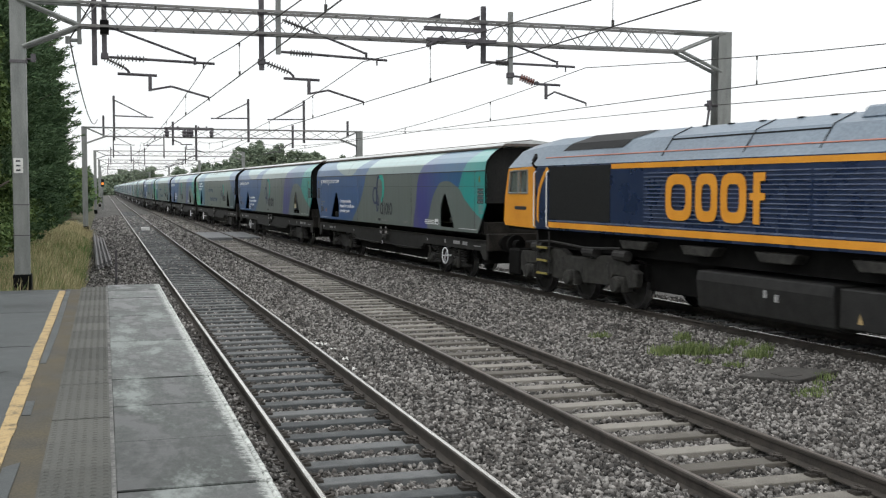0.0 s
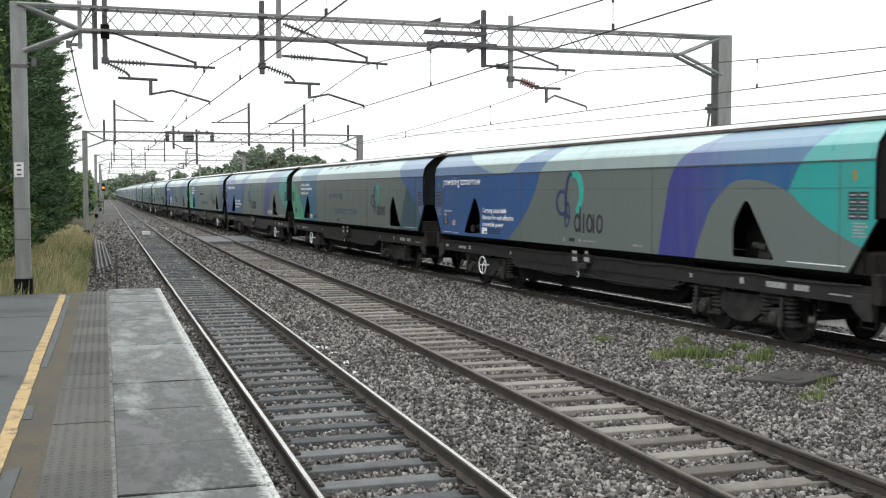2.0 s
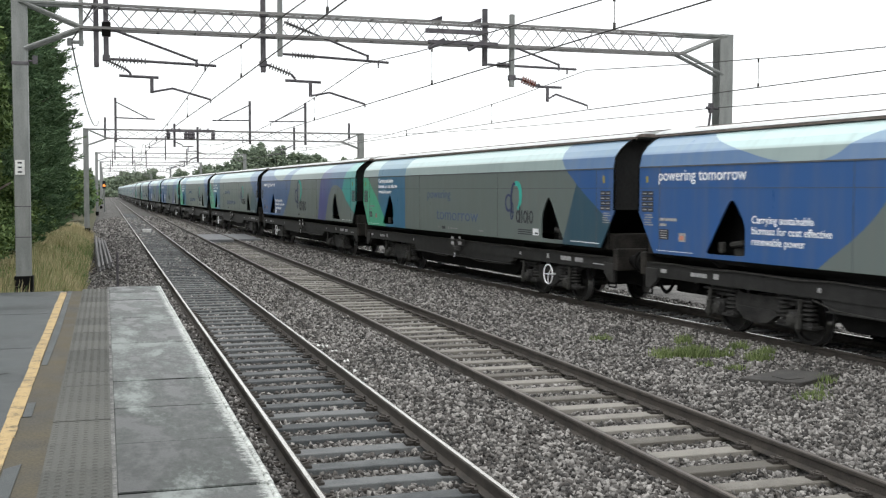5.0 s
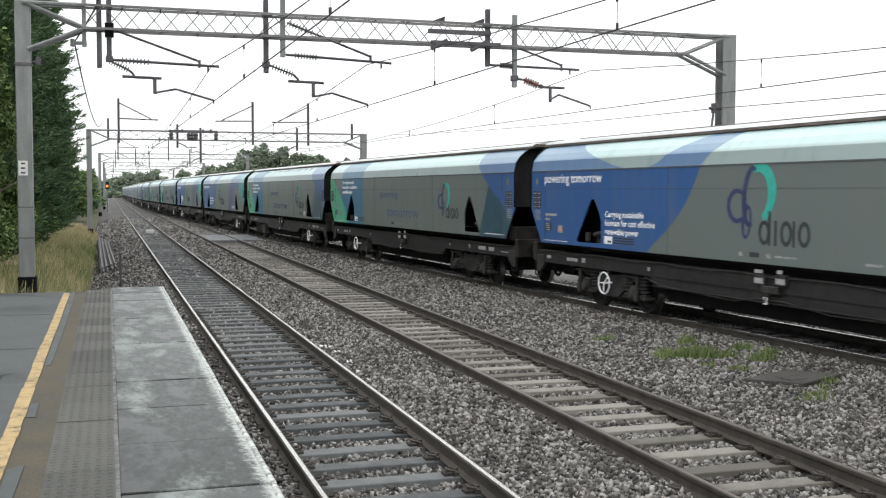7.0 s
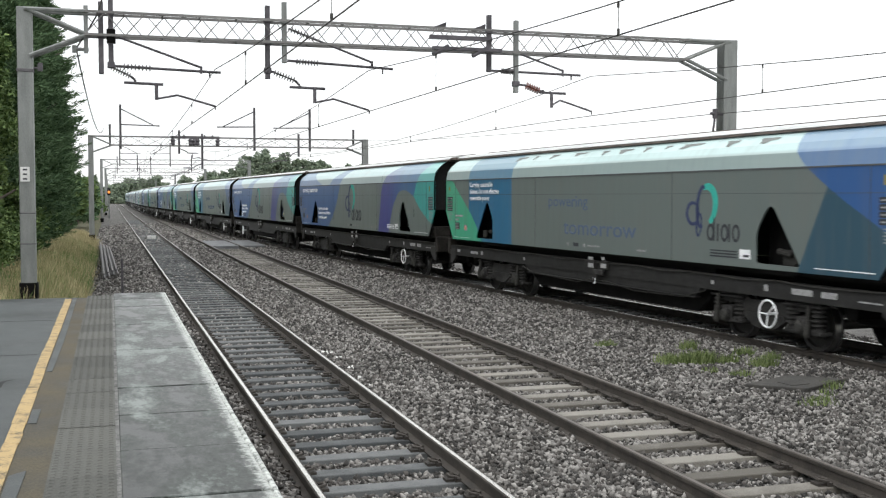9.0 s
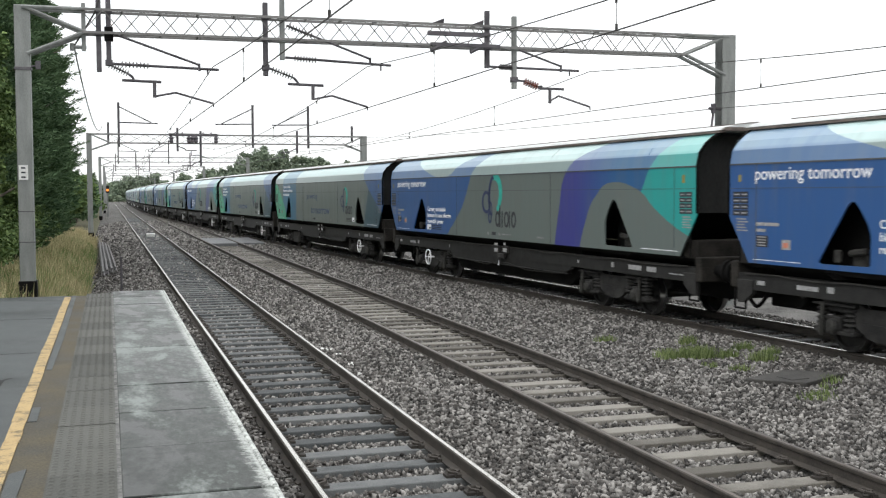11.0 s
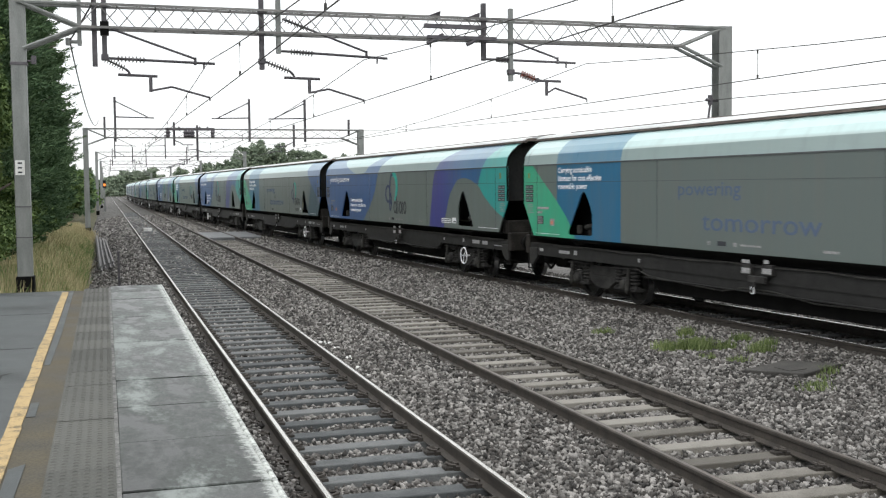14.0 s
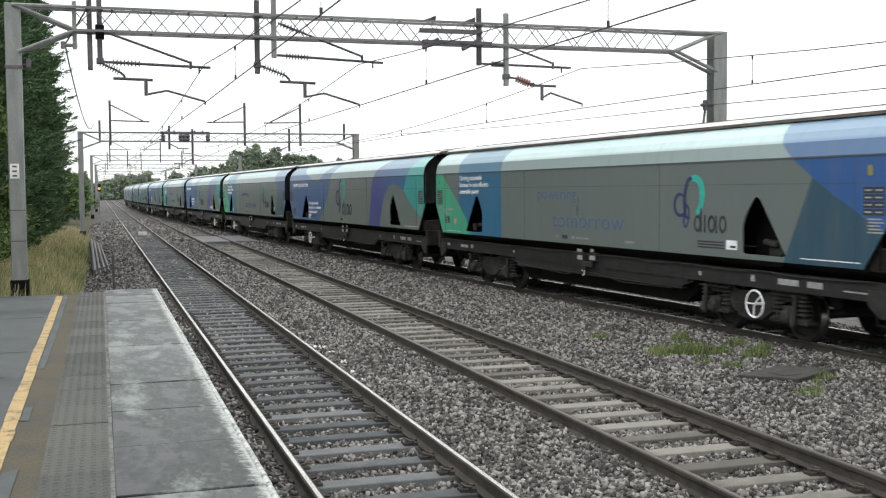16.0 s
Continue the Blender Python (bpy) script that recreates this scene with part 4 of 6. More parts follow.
PAINT_A, PAINT_B = livery("blue_teal_livery", livery_a), livery("green_blue_livery", livery_b)
# both liveries again, with sky sheen painted in for the upper panels
SHEEN_A, SHEEN_B = livery("sheen_blue_teal_livery", livery_a, True), livery("sheen_green_blue_livery", livery_b, True)
BODY = 8.86


def spots(base, items, y=-1.3235):
    """Thin plates on the body side: (x0, x1, z0, z1, material, name, label)."""
    for x0, x1, z0, z1, m, name, label in items:
        part(name, Geo().box(x0, x1, y, y + 0.004, z0, z1), m, base, label)


def arc_band(cx, cz, rx, rz, a0, a1, w, tilt=0.0, n=20):
    """The outline of a curved band."""
    out, inn = [], []
    for i in range(n + 1):
        a = radians(a0 + (a1 - a0) * i / n)
        k = w * (0.65 + 0.5 * math.sin(math.pi * i / n))
        c, s = math.cos(radians(tilt)), math.sin(radians(tilt))
        for lst, q in ((out, k / 2), (inn, -k / 2)):
            x, z = (rx + q) * math.cos(a), (rz + q) * math.sin(a)
            lst.append((cx + x * c - z * s, cz + x * s + z * c))
    return [out + inn[::-1]]


def logo(base, x, z, k):
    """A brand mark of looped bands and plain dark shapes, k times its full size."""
    def put(lp):
        return [[(x + a * k, z + b * k) for a, b in q] for q in lp]
    lg = part("logo", flat_mesh("logo", put(arc_band(0.86, 0.72, 0.37, 0.45, -52, 125, 0.18, -14)), 0.004, SWIRL_TEAL), None, base, "green-teal logo loop", at=pose(0, -1.324, 0))
    part("logo_loop", flat_mesh("logo_loop", put(arc_band(0.7, 0.68, 0.2, 0.48, 70, 290, 0.1, -6)), 0.004, SWIRL_BLUE), None, lg, "deep blue logo loop", at=pose(0, -0.002, 0))
    part("logo_loop", flat_mesh("logo_loop", put(arc_band(0.32, 0.52, 0.25, 0.26, 0, 350, 0.08, 20)), 0.004, SWIRL_BLUE), None, lg, at=pose(0, -0.002, 0))
    part("logo_loop", flat_mesh("logo_loop", put(arc_band(0.58, 0.25, 0.1, 0.26, 0, 350, 0.06, -8)), 0.004, SWIRL_BLUE), None, lg, at=pose(0, -0.002, 0))
    ring = [[(0.16 + 0.16 * math.cos(a), 0.2 + 0.2 * math.sin(a)) for a in [6.28319 * i / 16 for i in range(16)]],
            [(0.16 + 0.09 * math.cos(a), 0.2 + 0.13 * math.sin(a)) for a in [6.28319 * i / 16 for i in range(16)]]]
    def word(lp, dx):
        return [[(x + (0.9 + a * 0.92 + dx * 0.92) * k, z + (b * 1.04 - 0.12) * k) for a, b in q] for q in lp]
    pieces = [word(ring, 0.0), word([[(0.27, 0.0), (0.34, 0.0), (0.34, 0.55), (0.27, 0.55)]], 0.0), word([[(0.44, 0), (0.51, 0), (0.51, 0.4), (0.44, 0.4)]], 0.0),
              word(ring, 0.6), word([[(0.93, 0), (0.99, 0), (0.99, 0.4), (0.93, 0.4)]], 0.0),
              word(ring, 1.07)]
    first = None
    for lp in pieces:
        me = flat_mesh("wordmark", lp, 0.004, DARK_INK)
        if first is None:
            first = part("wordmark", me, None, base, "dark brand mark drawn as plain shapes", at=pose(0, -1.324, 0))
        else:
            part("wordmark_shape", me, None, first)


def lettering(base, text, x, z, width, size, material, label):
    """Raised lettering, one part for each line; the widest line is as wide as given."""
    lines = [flat_mesh("lettering", None, 0.004, material, line, size) for line in text.split("\n")]
    k = width / max(max(v.co.x for v in me.vertices) - min(v.co.x for v in me.vertices) for me in lines)
    for i, me in enumerate(lines):
        me.transform(Matrix.Diagonal((k, 1, 1, 1)))
        part("lettering", me, None, base, label, at=pose(x, -1.324, z - size * i))


def wheelset_mesh(r):
    g = Geo()
    for s in (-0.7525, 0.7525):
        prof = [(0.08, r + 0.028), (0.068, r + 0.02), (0.055, r), (-0.065, r - 0.004), (-0.065, r - 0.07), (-0.02, r - 0.09), (-0.012, 0.2), (-0.06, 0.16), (-0.06, 0.0)]
        n = 32
        vs = []
        for a, b in prof:
            vs += [(b * math.cos(6.28319 * i / n), s + (a if s < 0 else -a), b * math.sin(6.28319 * i / n)) for i in range(n)]
        for j in range(len(prof) - 1):
            for i in range(n):
                g.add([vs[j * n + i], vs[j * n + (i + 1) % n], vs[(j + 1) * n + (i + 1) % n], vs[(j + 1) * n + i]], [(0, 1, 2, 3)], 1 if j in (2,) else 0)
    g.tube((0, -0.7, 0), (0, 0.7, 0), 0.085, 10)
    for s in (-0.825, 0.825):
        for i in range(3):
            a = 2.0944 * i
            g.tube((0.1 * math.cos(a), s * 0.99, 0.1 * math.sin(a)), (0.1 * math.cos(a), s * 1.02, 0.1 * math.sin(a)), 0.025, 6)
    return g.mesh("wheelset", [WHEEL, TREAD], smooth=True)


WAGON_WHEELS, LOCO_WHEELS = wheelset_mesh(0.42), wheelset_mesh(0.508)


def bogie(parent, x, handwheel):
    bo = part("bogie", Geo().box(-0.25, 0.25, -0.95, 0.95, 0.45, 0.75), BOGIE, parent, "dusty dark steel bogie", bevel=0.03, at=pose(x, 0, 0))
    for s in (-1, 1):
        y = 1.02 * s
        prof = [(-1.38, 0.66), (-1.34, 0.84), (-0.62, 0.84), (-0.4, 0.74), (0.4, 0.74), (0.62, 0.84), (1.34, 0.84), (1.38, 0.66), (0.78, 0.64), (0.56, 0.45), (0.3, 0.3),
                (0.12, 0.27), (-0.12, 0.27), (-0.3, 0.3), (-0.56, 0.45), (-0.78, 0.64)]
        g = Geo().prism(prof, "y", y - 0.05, y + 0.05).prism([(a, b) for a, b in prof[9:15]] + [(-0.5, 0.52), (0.5, 0.52)], "y", y + s * 0.05, y + s * 0.075)
        g.box(-1.36, 1.36, min(y + s * 0.04, y + s * 0.12), max(y + s * 0.04, y + s * 0.12), 0.815, 0.85)
        part("side_frame", g, BOGIE, bo, "cranked bogie side frame")
        for a in (-1.0, 1.0):
            g = Geo().box(a - 0.15, a + 0.15, y - 0.12, y + 0.12, 0.3, 0.58).box(a - 0.44, a + 0.44, y - 0.13, y + 0.13, 0.3, 0.36).box(a - 0.46, a + 0.46, y - 0.14, y + 0.14, 0.735, 0.775)
            g.tube((a, y + s * 0.1, 0.42), (a, y + s * 0.17, 0.42), 0.13, 12)
            part("axle_box", g, BOGIE, bo, "axle box with spring seats", bevel=0.012)
            part("axle_cap", Geo().lathe((a, y + s * 0.16, 0.42), (a, y + s * 0.21, 0.42), [(0, 0.11), (0.6, 0.105), (1, 0.07)], 12), DUSTY_STEEL, bo, "dusty round axle cap")
            part("damper", Geo().lathe((a - 0.02 + 0.2 * (1 if a > 0 else -1), y + s * 0.17, 0.26), (a + 0.2 * (1 if a > 0 else -1), y + s * 0.15, 0.78), [(0, 0.03), (0.1, 0.055), (0.55, 0.055), (0.56, 0.035), (0.9, 0.035), (1, 0.05)], 8), DUSTY_STEEL, bo, "upright damper")
            for o in (-0.3, 0.3):
                prof = [(0, 0.12), (0.12, 0.12), (0.13, 0.06)]
                for q in range(4):
                    prof += [(0.2 + 0.19 * q, 0.055), (0.25 + 0.19 * q, 0.115), (0.31 + 0.19 * q, 0.115), (0.36 + 0.19 * q, 0.055)]
                part("spring", Geo().lathe((a + o, y + s * 0.03, 0.36), (a + o, y + s * 0.03, 0.74), prof + [(1, 0.07)], 10), BOGIE, bo, "coil spring")
        part("brake_gear", Geo().tube((-1.3, y * 0.9, 0.3), (1.3, y * 0.9, 0.26), 0.03).chain([(-1.75, y * 1.1, 0.8), (-1.2, y * 1.16, 0.92), (-0.4, y * 1.16, 0.84), (0.5, y * 1.16, 0.86), (1.2, y * 1.14, 0.93), (1.8, y * 1.1, 0.78)], 0.018, 5), DUSTY_STEEL, bo, "brake rod and hose")
    for a in (-1.0, 1.0):
        part("wheelset", WAGON_WHEELS, None, bo, "steel wheels on an axle", at=pose(a, 0, 0.42))
    if handwheel:
        h = 0.3 if x > 0 else 0.0
        g = Geo().ring((h, -1.26, 0.56), (0, 1, 0), 0.225, 0.016, 28, 6)
        for i in range(3):
            a = (3.14, 4.6, 0.75)[i]
            g.tube((h, -1.26, 0.56), (h + 0.23 * math.cos(a), -1.26, 0.56 + 0.23 * math.sin(a)), 0.012)
        g.tube((h, -1.26, 0.56), (h, -1.05, 0.56), 0.025)
        part("handwheel", g, WHITE, bo, "white handbrake wheel", smooth=True)
    return bo


def tri_hole(s):
    """A rounded triangular opening; its upright edge faces the middle."""
    pts = [(6.6, 1.41), (6.56, 1.47), (5.98, 2.27), (5.91, 2.33), (5.83, 2.34), (5.73, 2.25), (5.55, 2.0), (5.49, 1.85), (5.49, 1.42), (5.53, 1.39), (6.55, 1.38)]
    return [(s * a, b) for a, b in pts]


PROFILE = [(1.32, 2.97), (1.275, 3.2), (1.15, 3.36), (1.0, 3.48), (0.84, 3.565)]


def tube_along(name, pts, r, n=5):
    """One continuous thin pipe through the points, running along x."""
    g = Geo()
    g.v = [(x, y + r * math.cos(6.28319 * i / n), z + r * math.sin(6.28319 * i / n)) for x, y, z in pts for i in range(n)]
    g.f = [(j * n + i, j * n + (i + 1) % n, (j + 1) * n + (i + 1) % n, (j + 1) * n + i) for j in range(len(pts) - 1) for i in range(n)]
    g.m = [0] * len(g.f)
    return g


def wagon(kind):
    is_a = kind in "aA"
    paint = PAINT_A if is_a else PAINT_B
    label = ("blue, grey and teal bogie hopper wagon with white slogans" if is_a else "grey hopper wagon with green and blue ends and faded lettering")
    w = thing("hopper_wagon", label, "freight wagon", "wagons of the freight train")
    outline = [(-BODY, 2.97), (BODY, 2.97), (BODY, 2.08), (BODY - 0.55, 1.3), (-BODY + 0.55, 1.3), (-BODY, 2.08)]
    side = flat_mesh("body_side", [outline, tri_hole(1), tri_hole(-1)], 0.03, paint)
    for s in (1, -1):
        b = part("body_side", side, None, w, "painted steel body side with triangular openings", at=pose(0, -1.305, 0) if s == 1 else pose(0, 1.305, 0))
        if s == 1:
            near = b
    g = Geo()
    for s in (-1, 1):
        for (a, z0), (b, z1) in zip(PROFILE, PROFILE[1:]):
            g.add([(-BODY, s * a, z0), (BODY, s * a, z0), (BODY, s * b, z1), (-BODY, s * b, z1)], [(0, 1, 2, 3)])
    part("upper_panel", g, SHEEN_A if is_a else SHEEN_B, w, "faceted upper body panels")
    g = Geo()
    for s in (-1, 1):
        g.box(-BODY, BODY, s * 1.325 - 0.006, s * 1.325 + 0.006, 2.945, 2.97)
        for u in (-8.12, -2.95, 2.95, 8.12):
            g.box(u - 0.005, u + 0.005, s * 1.322 - 0.004, s * 1.322 + 0.004, 1.31, 2.95)
        g.box(-BODY + 0.02, BODY - 0.02, s * 1.321 - 0.003, s * 1.321 + 0.003, 2.548, 2.556)
    part("seam", g, DEEP_SEAM, w, "thin dark seam strips")
    g = Geo()
    for s in (-1, 1):
        g.box(-BODY - 0.12, BODY + 0.12, s * 0.87 - 0.05, s * 0.87 + 0.05, 3.56, 3.597)
    part("roof_lip", g, LIP, w, "dark rusty roof edge")
    top = [(-0.9, 3.61), (-0.86, 3.65), (-0.6, 3.71), (0.0, 3.765), (0.6, 3.71), (0.86, 3.65), (0.9, 3.61), (0.86, 3.593), (-0.86, 3.593)]
    part("roof_ridge", Geo().box(-BODY, BODY, -0.025, 0.025, 3.762, 3.785), LIP, w, "thin dark ridge bar along the roof")
    part("roof_cover", Geo().prism(top, "x", -BODY - 0.1, BODY + 0.1), ROOF, w, "pale dusty roof cover", smooth=True)
    for s in (-1, 1):
        prof = [(-1.3, 2.1)] + [(-a + 0.02, b) for a, b in PROFILE] + [(a - 0.02, b) for a, b in PROFILE[::-1]] + [(1.3, 2.1)]
        part("end_wall", Geo().prism(prof, "x", s * (BODY - 0.42) - 0.02, s * (BODY - 0.42) + 0.02), END_GREY, w, "recessed dark end wall")
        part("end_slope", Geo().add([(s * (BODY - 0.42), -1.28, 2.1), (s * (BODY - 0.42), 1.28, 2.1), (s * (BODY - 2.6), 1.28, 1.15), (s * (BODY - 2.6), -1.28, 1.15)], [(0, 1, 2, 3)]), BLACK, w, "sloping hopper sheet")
        part("end_cap", Geo().prism([(-0.9, 3.6), (-0.8, 3.665), (0.8, 3.665), (0.9, 3.6)], "x", s * (BODY + 0.06) - 0.1, s * (BODY + 0.06) + 0.1), LIP, w, "raised rusty cap at the roof end")
        for q in (-1, 1):
            rim = Geo().chain([(s * BODY, q * a, z0) for a, z0 in [(1.32, 2.1)] + PROFILE], 0.025, 5)
            part("end_rim", rim, BLACK, w, "dark end rim")
        part("draw_gear", Geo().box(min(s * 7.0, s * 8.75), max(s * 7.0, s * 8.75), -0.5, 0.5, 0.5, 0.9).tube((s * 7.4, -1.0, 0.75), (s * 7.4, 1.0, 0.75), 0.16, 12), BLACK, w, "black draw gear box", bevel=0.02)
        part("end_plate", Geo().prism([(s * 8.72, 1.0), (s * 8.3, 1.0), (s * 8.3, 0.78), (s * 8.55, 0.6), (s * 8.72, 0.6)], "y", -1.24, -1.16), BOGIE, w, "dark side plate below the headstock", bevel=0.01)
        for q in (-0.35, 0.3):
            hose = [(s * (8.88 + 0.48 * i / 6), q, 0.92 - 0.5 * math.sin(1.57 * i / 6)) for i in range(7)]
            part("brake_hose", Geo().chain(hose, 0.035, 6), BLACK, w, "hanging brake hose")
        for q in (-0.87, 0.87):
            part("buffer", Geo().tube((s * 8.85, q, 1.06), (s * 9.22, q, 1.06), 0.11, 12).tube((s * 9.22, q, 1.06), (s * 9.3, q, 1.06), 0.22, 14), BLACK, w, "round buffer", smooth=True)
        part("coupling", Geo().tube((s * 8.8, 0, 0.95), (s * 9.3, 0, 0.95), 0.06, 8), BLACK, w, "steel coupling", smooth=True)
        part("headstock", Geo().box(s * 8.8 - 0.1, s * 8.8 + 0.1, -1.25, 1.25, 0.85, 1.3).box(s * 8.45 - 0.25, s * 8.45 + 0.25, -1.2, 1.2, 1.26, 1.6), HEADSTOCK, w, "dusty brown headstock beam", bevel=0.02)
        part("handrail", Geo().chain([(s * 8.6, -1.28, 1.3), (s * 8.6, -1.28, 1.9)], 0.016), BLACK, w, "end handrail")
        part("step", Geo().chain([(s * 8.8, -1.22, 0.95), (s * 8.8, -1.22, 0.5), (s * 8.5, -1.22, 0.5), (s * 8.5, -1.22, 0.95)], 0.02), BLACK, w, "shunter step")
        # black backing added so the opening looks shaded, hiding the lit ground beyond
        part("inner_sheet", Geo().box(s * 6.1 - 0.85, s * 6.1 + 0.85, -0.86, -0.82, 1.25, 2.6), BLACK, w, "added black backing sheet behind the opening")
        part("valve", Geo().box(s * 6.0 - 0.16, s * 6.0 + 0.16, -1.05, -0.9, 1.28, 1.62).tube((s * 5.8, -1.1, 1.6), (s * 6.15, -1.1, 1.55), 0.06).tube((s * 6.35, -1.15, 1.4), (s * 6.35, -1.15, 1.6), 0.07), DUSTY_STEEL, w, "air valve inside the opening", bevel=0.02)
    for s in (-1, 1):
        part("sole_bar", Geo().prism([(s * 1.22, 0.83), (s * 1.22, 1.11), (s * 1.06, 1.11), (s * 1.06, 1.07), (s * 1.18, 1.07), (s * 1.18, 0.87), (s * 1.06, 0.87), (s * 1.06, 0.83)], "x", -8.7, 8.7), SOLE, w, "dark channel sole bar")
    part("side_beam", Geo().prism([(-3.75, 0.828), (3.75, 0.828), (3.55, 0.66), (-3.55, 0.66)], "y", -1.2, -1.1).box(-3.6, 3.6, -1.25, -1.1, 0.64, 0.66), SOLE, w, "deep dark beam along the hopper")
    pipe = [(-8.5 + 0.85 * i, -1.245, 1.1 + 0.022 * math.sin(i * 2.3)) for i in range(21)]
    part("brake_pipe", tube_along("brake_pipe", pipe, 0.013), DUSTY_STEEL, w, "thin dusty pipe clipped along the sole bar")
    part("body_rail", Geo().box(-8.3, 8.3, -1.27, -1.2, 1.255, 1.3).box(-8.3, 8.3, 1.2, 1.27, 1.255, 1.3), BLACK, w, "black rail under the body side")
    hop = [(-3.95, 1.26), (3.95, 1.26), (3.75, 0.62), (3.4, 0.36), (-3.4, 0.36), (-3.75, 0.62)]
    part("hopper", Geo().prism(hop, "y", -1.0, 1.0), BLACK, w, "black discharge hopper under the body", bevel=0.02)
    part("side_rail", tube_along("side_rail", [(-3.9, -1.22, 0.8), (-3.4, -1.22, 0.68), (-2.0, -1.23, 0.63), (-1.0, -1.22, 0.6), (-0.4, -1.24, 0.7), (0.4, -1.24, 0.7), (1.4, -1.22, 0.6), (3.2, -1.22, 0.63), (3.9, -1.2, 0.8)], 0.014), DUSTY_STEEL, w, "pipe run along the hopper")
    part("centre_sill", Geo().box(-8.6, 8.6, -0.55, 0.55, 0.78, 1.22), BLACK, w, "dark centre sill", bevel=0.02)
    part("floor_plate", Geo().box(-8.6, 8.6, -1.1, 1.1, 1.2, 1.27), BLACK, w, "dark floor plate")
    g = Geo().box(-0.35, -0.1, -1.3, -1.2, 0.94, 1.12).box(0.2, 0.45, -1.3, -1.2, 0.96, 1.14).box(-0.15, 0.3, -1.32, -1.26, 0.82, 0.94).tube((0.05, -1.32, 0.86), (0.0, -1.34, 0.66), 0.035)
    part("valve_box", g, BOGIE, w, "grey valve boxes on the sole bar", bevel=0.01)
    spots(w, [(-0.34, -0.11, 0.97, 1.06, STENCIL, "plate", "small faded white plate"), (0.21, 0.44, 0.99, 1.08, STENCIL, "plate", "small faded white plate"),
              (-0.33, -0.12, 1.14, 1.2, STENCIL, "plate", "small faded white plate"), (0.25, 0.38, 1.16, 1.22, STENCIL, "plate", "small faded white plate")], y=-1.3045)
    part("valve_tag", Geo().box(-0.03, 0.06, -1.35, -1.34, 0.64, 0.76), WHITE, w, "small white tag")
    bogie(w, -5.45, kind in "ab")
    bogie(w, 5.45, kind in "AB")
    # lettering and marks on the painted side
    if is_a:
        lettering(near, "powering tomorrow", -8.16, 2.69, 2.67, 0.3, WHITE, "white slogan lettering")
        lettering(near, "Carrying sustainable\nbiomass for cost effective\nrenewable power", -5.32, 1.96, 1.92, 0.18, WHITE, "small white slogan lettering")
        logo(near, -1.12, 1.73, 1.0)
        mx = -0.75
    else:
        lettering(near, "Carrying sustainable\nbiomass for cost effective\nrenewable power", -7.05, 2.76, 1.95, 0.18, WHITE, "small white slogan lettering")
        lettering(near, "powering", -2.25, 2.28, 1.88, 0.36, FADED, "faded blue lettering")
        lettering(near, "tomorrow", -1.47, 1.66, 3.15, 0.48, FADED, "faded blue lettering")
        logo(near, 3.41, 1.8, 0.755)
        mx = -1.3
    rows = []
    for q, x in ((1, 8.3), (-1, -8.74)):
        for i in range(4):
            for j in range(2):
                rows.append((x + 0.21 * j, x + 0.21 * j + 0.195, 2.09 + 0.105 * i, 2.18 + 0.105 * i, DARK_INK, "data_panel", "small dark data panel"))
        for i in range(5):
            rows.append((x + 0.09 + 0.02 * (i % 2), x + 0.4 - 0.04 * (i % 3), 1.83 + 0.048 * i, 1.852 + 0.048 * i, STENCIL, "mark", "line of small print as a bar"))
    rows += [(-8.13, -7.53, 1.93, 1.985, STENCIL, "mark", "line of small print as a bar"), (-8.11, -7.86, 1.83, 1.88, STENCIL, "mark", "line of small print as a bar"),
             (-8.1, -7.8, 1.58, 1.77, DARK_INK, "data_panel", "small dark data panel"), (-7.46, -7.24, 1.56, 1.72, STENCIL, "warning_label", "small pale label with a red mark"),
             (5.05, 5.35, 1.44, 1.6, WHITE, "data_panel", "small white data panel") if kind in "AB" else (-5.35, -5.02, 1.4, 1.56, WHITE, "data_panel", "small white data panel"),
             (6.95, 8.25, 1.38, 1.395, WHITE, "mark", "thin white line"), (-8.2, -7.0, 1.36, 1.37, WHITE, "mark", "thin white line"),
             (8.38, 8.47, 2.66, 2.81, OCHRE, "warning_label", "small dull yellow label"), (-8.6, -8.52, 2.66, 2.78, OCHRE, "warning_label", "small dull yellow label"),
             (mx, mx + 0.1, 1.4, 1.47, STENCIL, "mark", "small white mark"), (mx + 0.3, mx + 0.55, 1.4, 1.48, DARK_INK, "mark", "small dark mark"),
             (mx + 0.75, mx + 0.85, 1.4, 1.47, STENCIL, "mark", "small white mark"), (mx + 0.95, mx + 1.5, 1.42, 1.45, STENCIL, "mark", "small white mark"),
             (mx + 3.0, mx + 3.35, 1.41, 1.45, STENCIL, "mark", "small white mark")]
    for i in range(3):
        a, z = (4.2, 1.44) if kind in "AB" else (-4.95, 1.42)
        rows.append((a, a + 0.78, z + 0.05 * i, z + 0.05 * i + 0.025, WHITE if kind == "A" else DARK_INK, "mark", "line of small print as a bar"))
    top_marks = [(5.16, 5.32, 1.47, 1.51, DARK_INK, "mark", "dark mark on the panel") if kind in "AB" else (-5.2, -5.05, 1.43, 1.47, DARK_INK, "mark", "dark mark on the panel"), (-7.42, -7.3, 1.59, 1.67, PINK, "mark", "red mark on the label")]
    for x in (8.3, -8.74):
        top_marks += [(x + 0.03 + 0.21 * j, x + 0.165 + 0.21 * j, 2.122 + 0.105 * i, 2.145 + 0.105 * i, STENCIL, "mark", "line of small print as a bar") for i in range(4) for j in range(2)]
    top_marks += [(-8.07, -7.86, 1.6 + 0.045 * i, 1.617 + 0.045 * i, STENCIL, "mark", "line of small print as a bar") for i in range(4)]
    spots(near, top_marks, y=-0.0225)
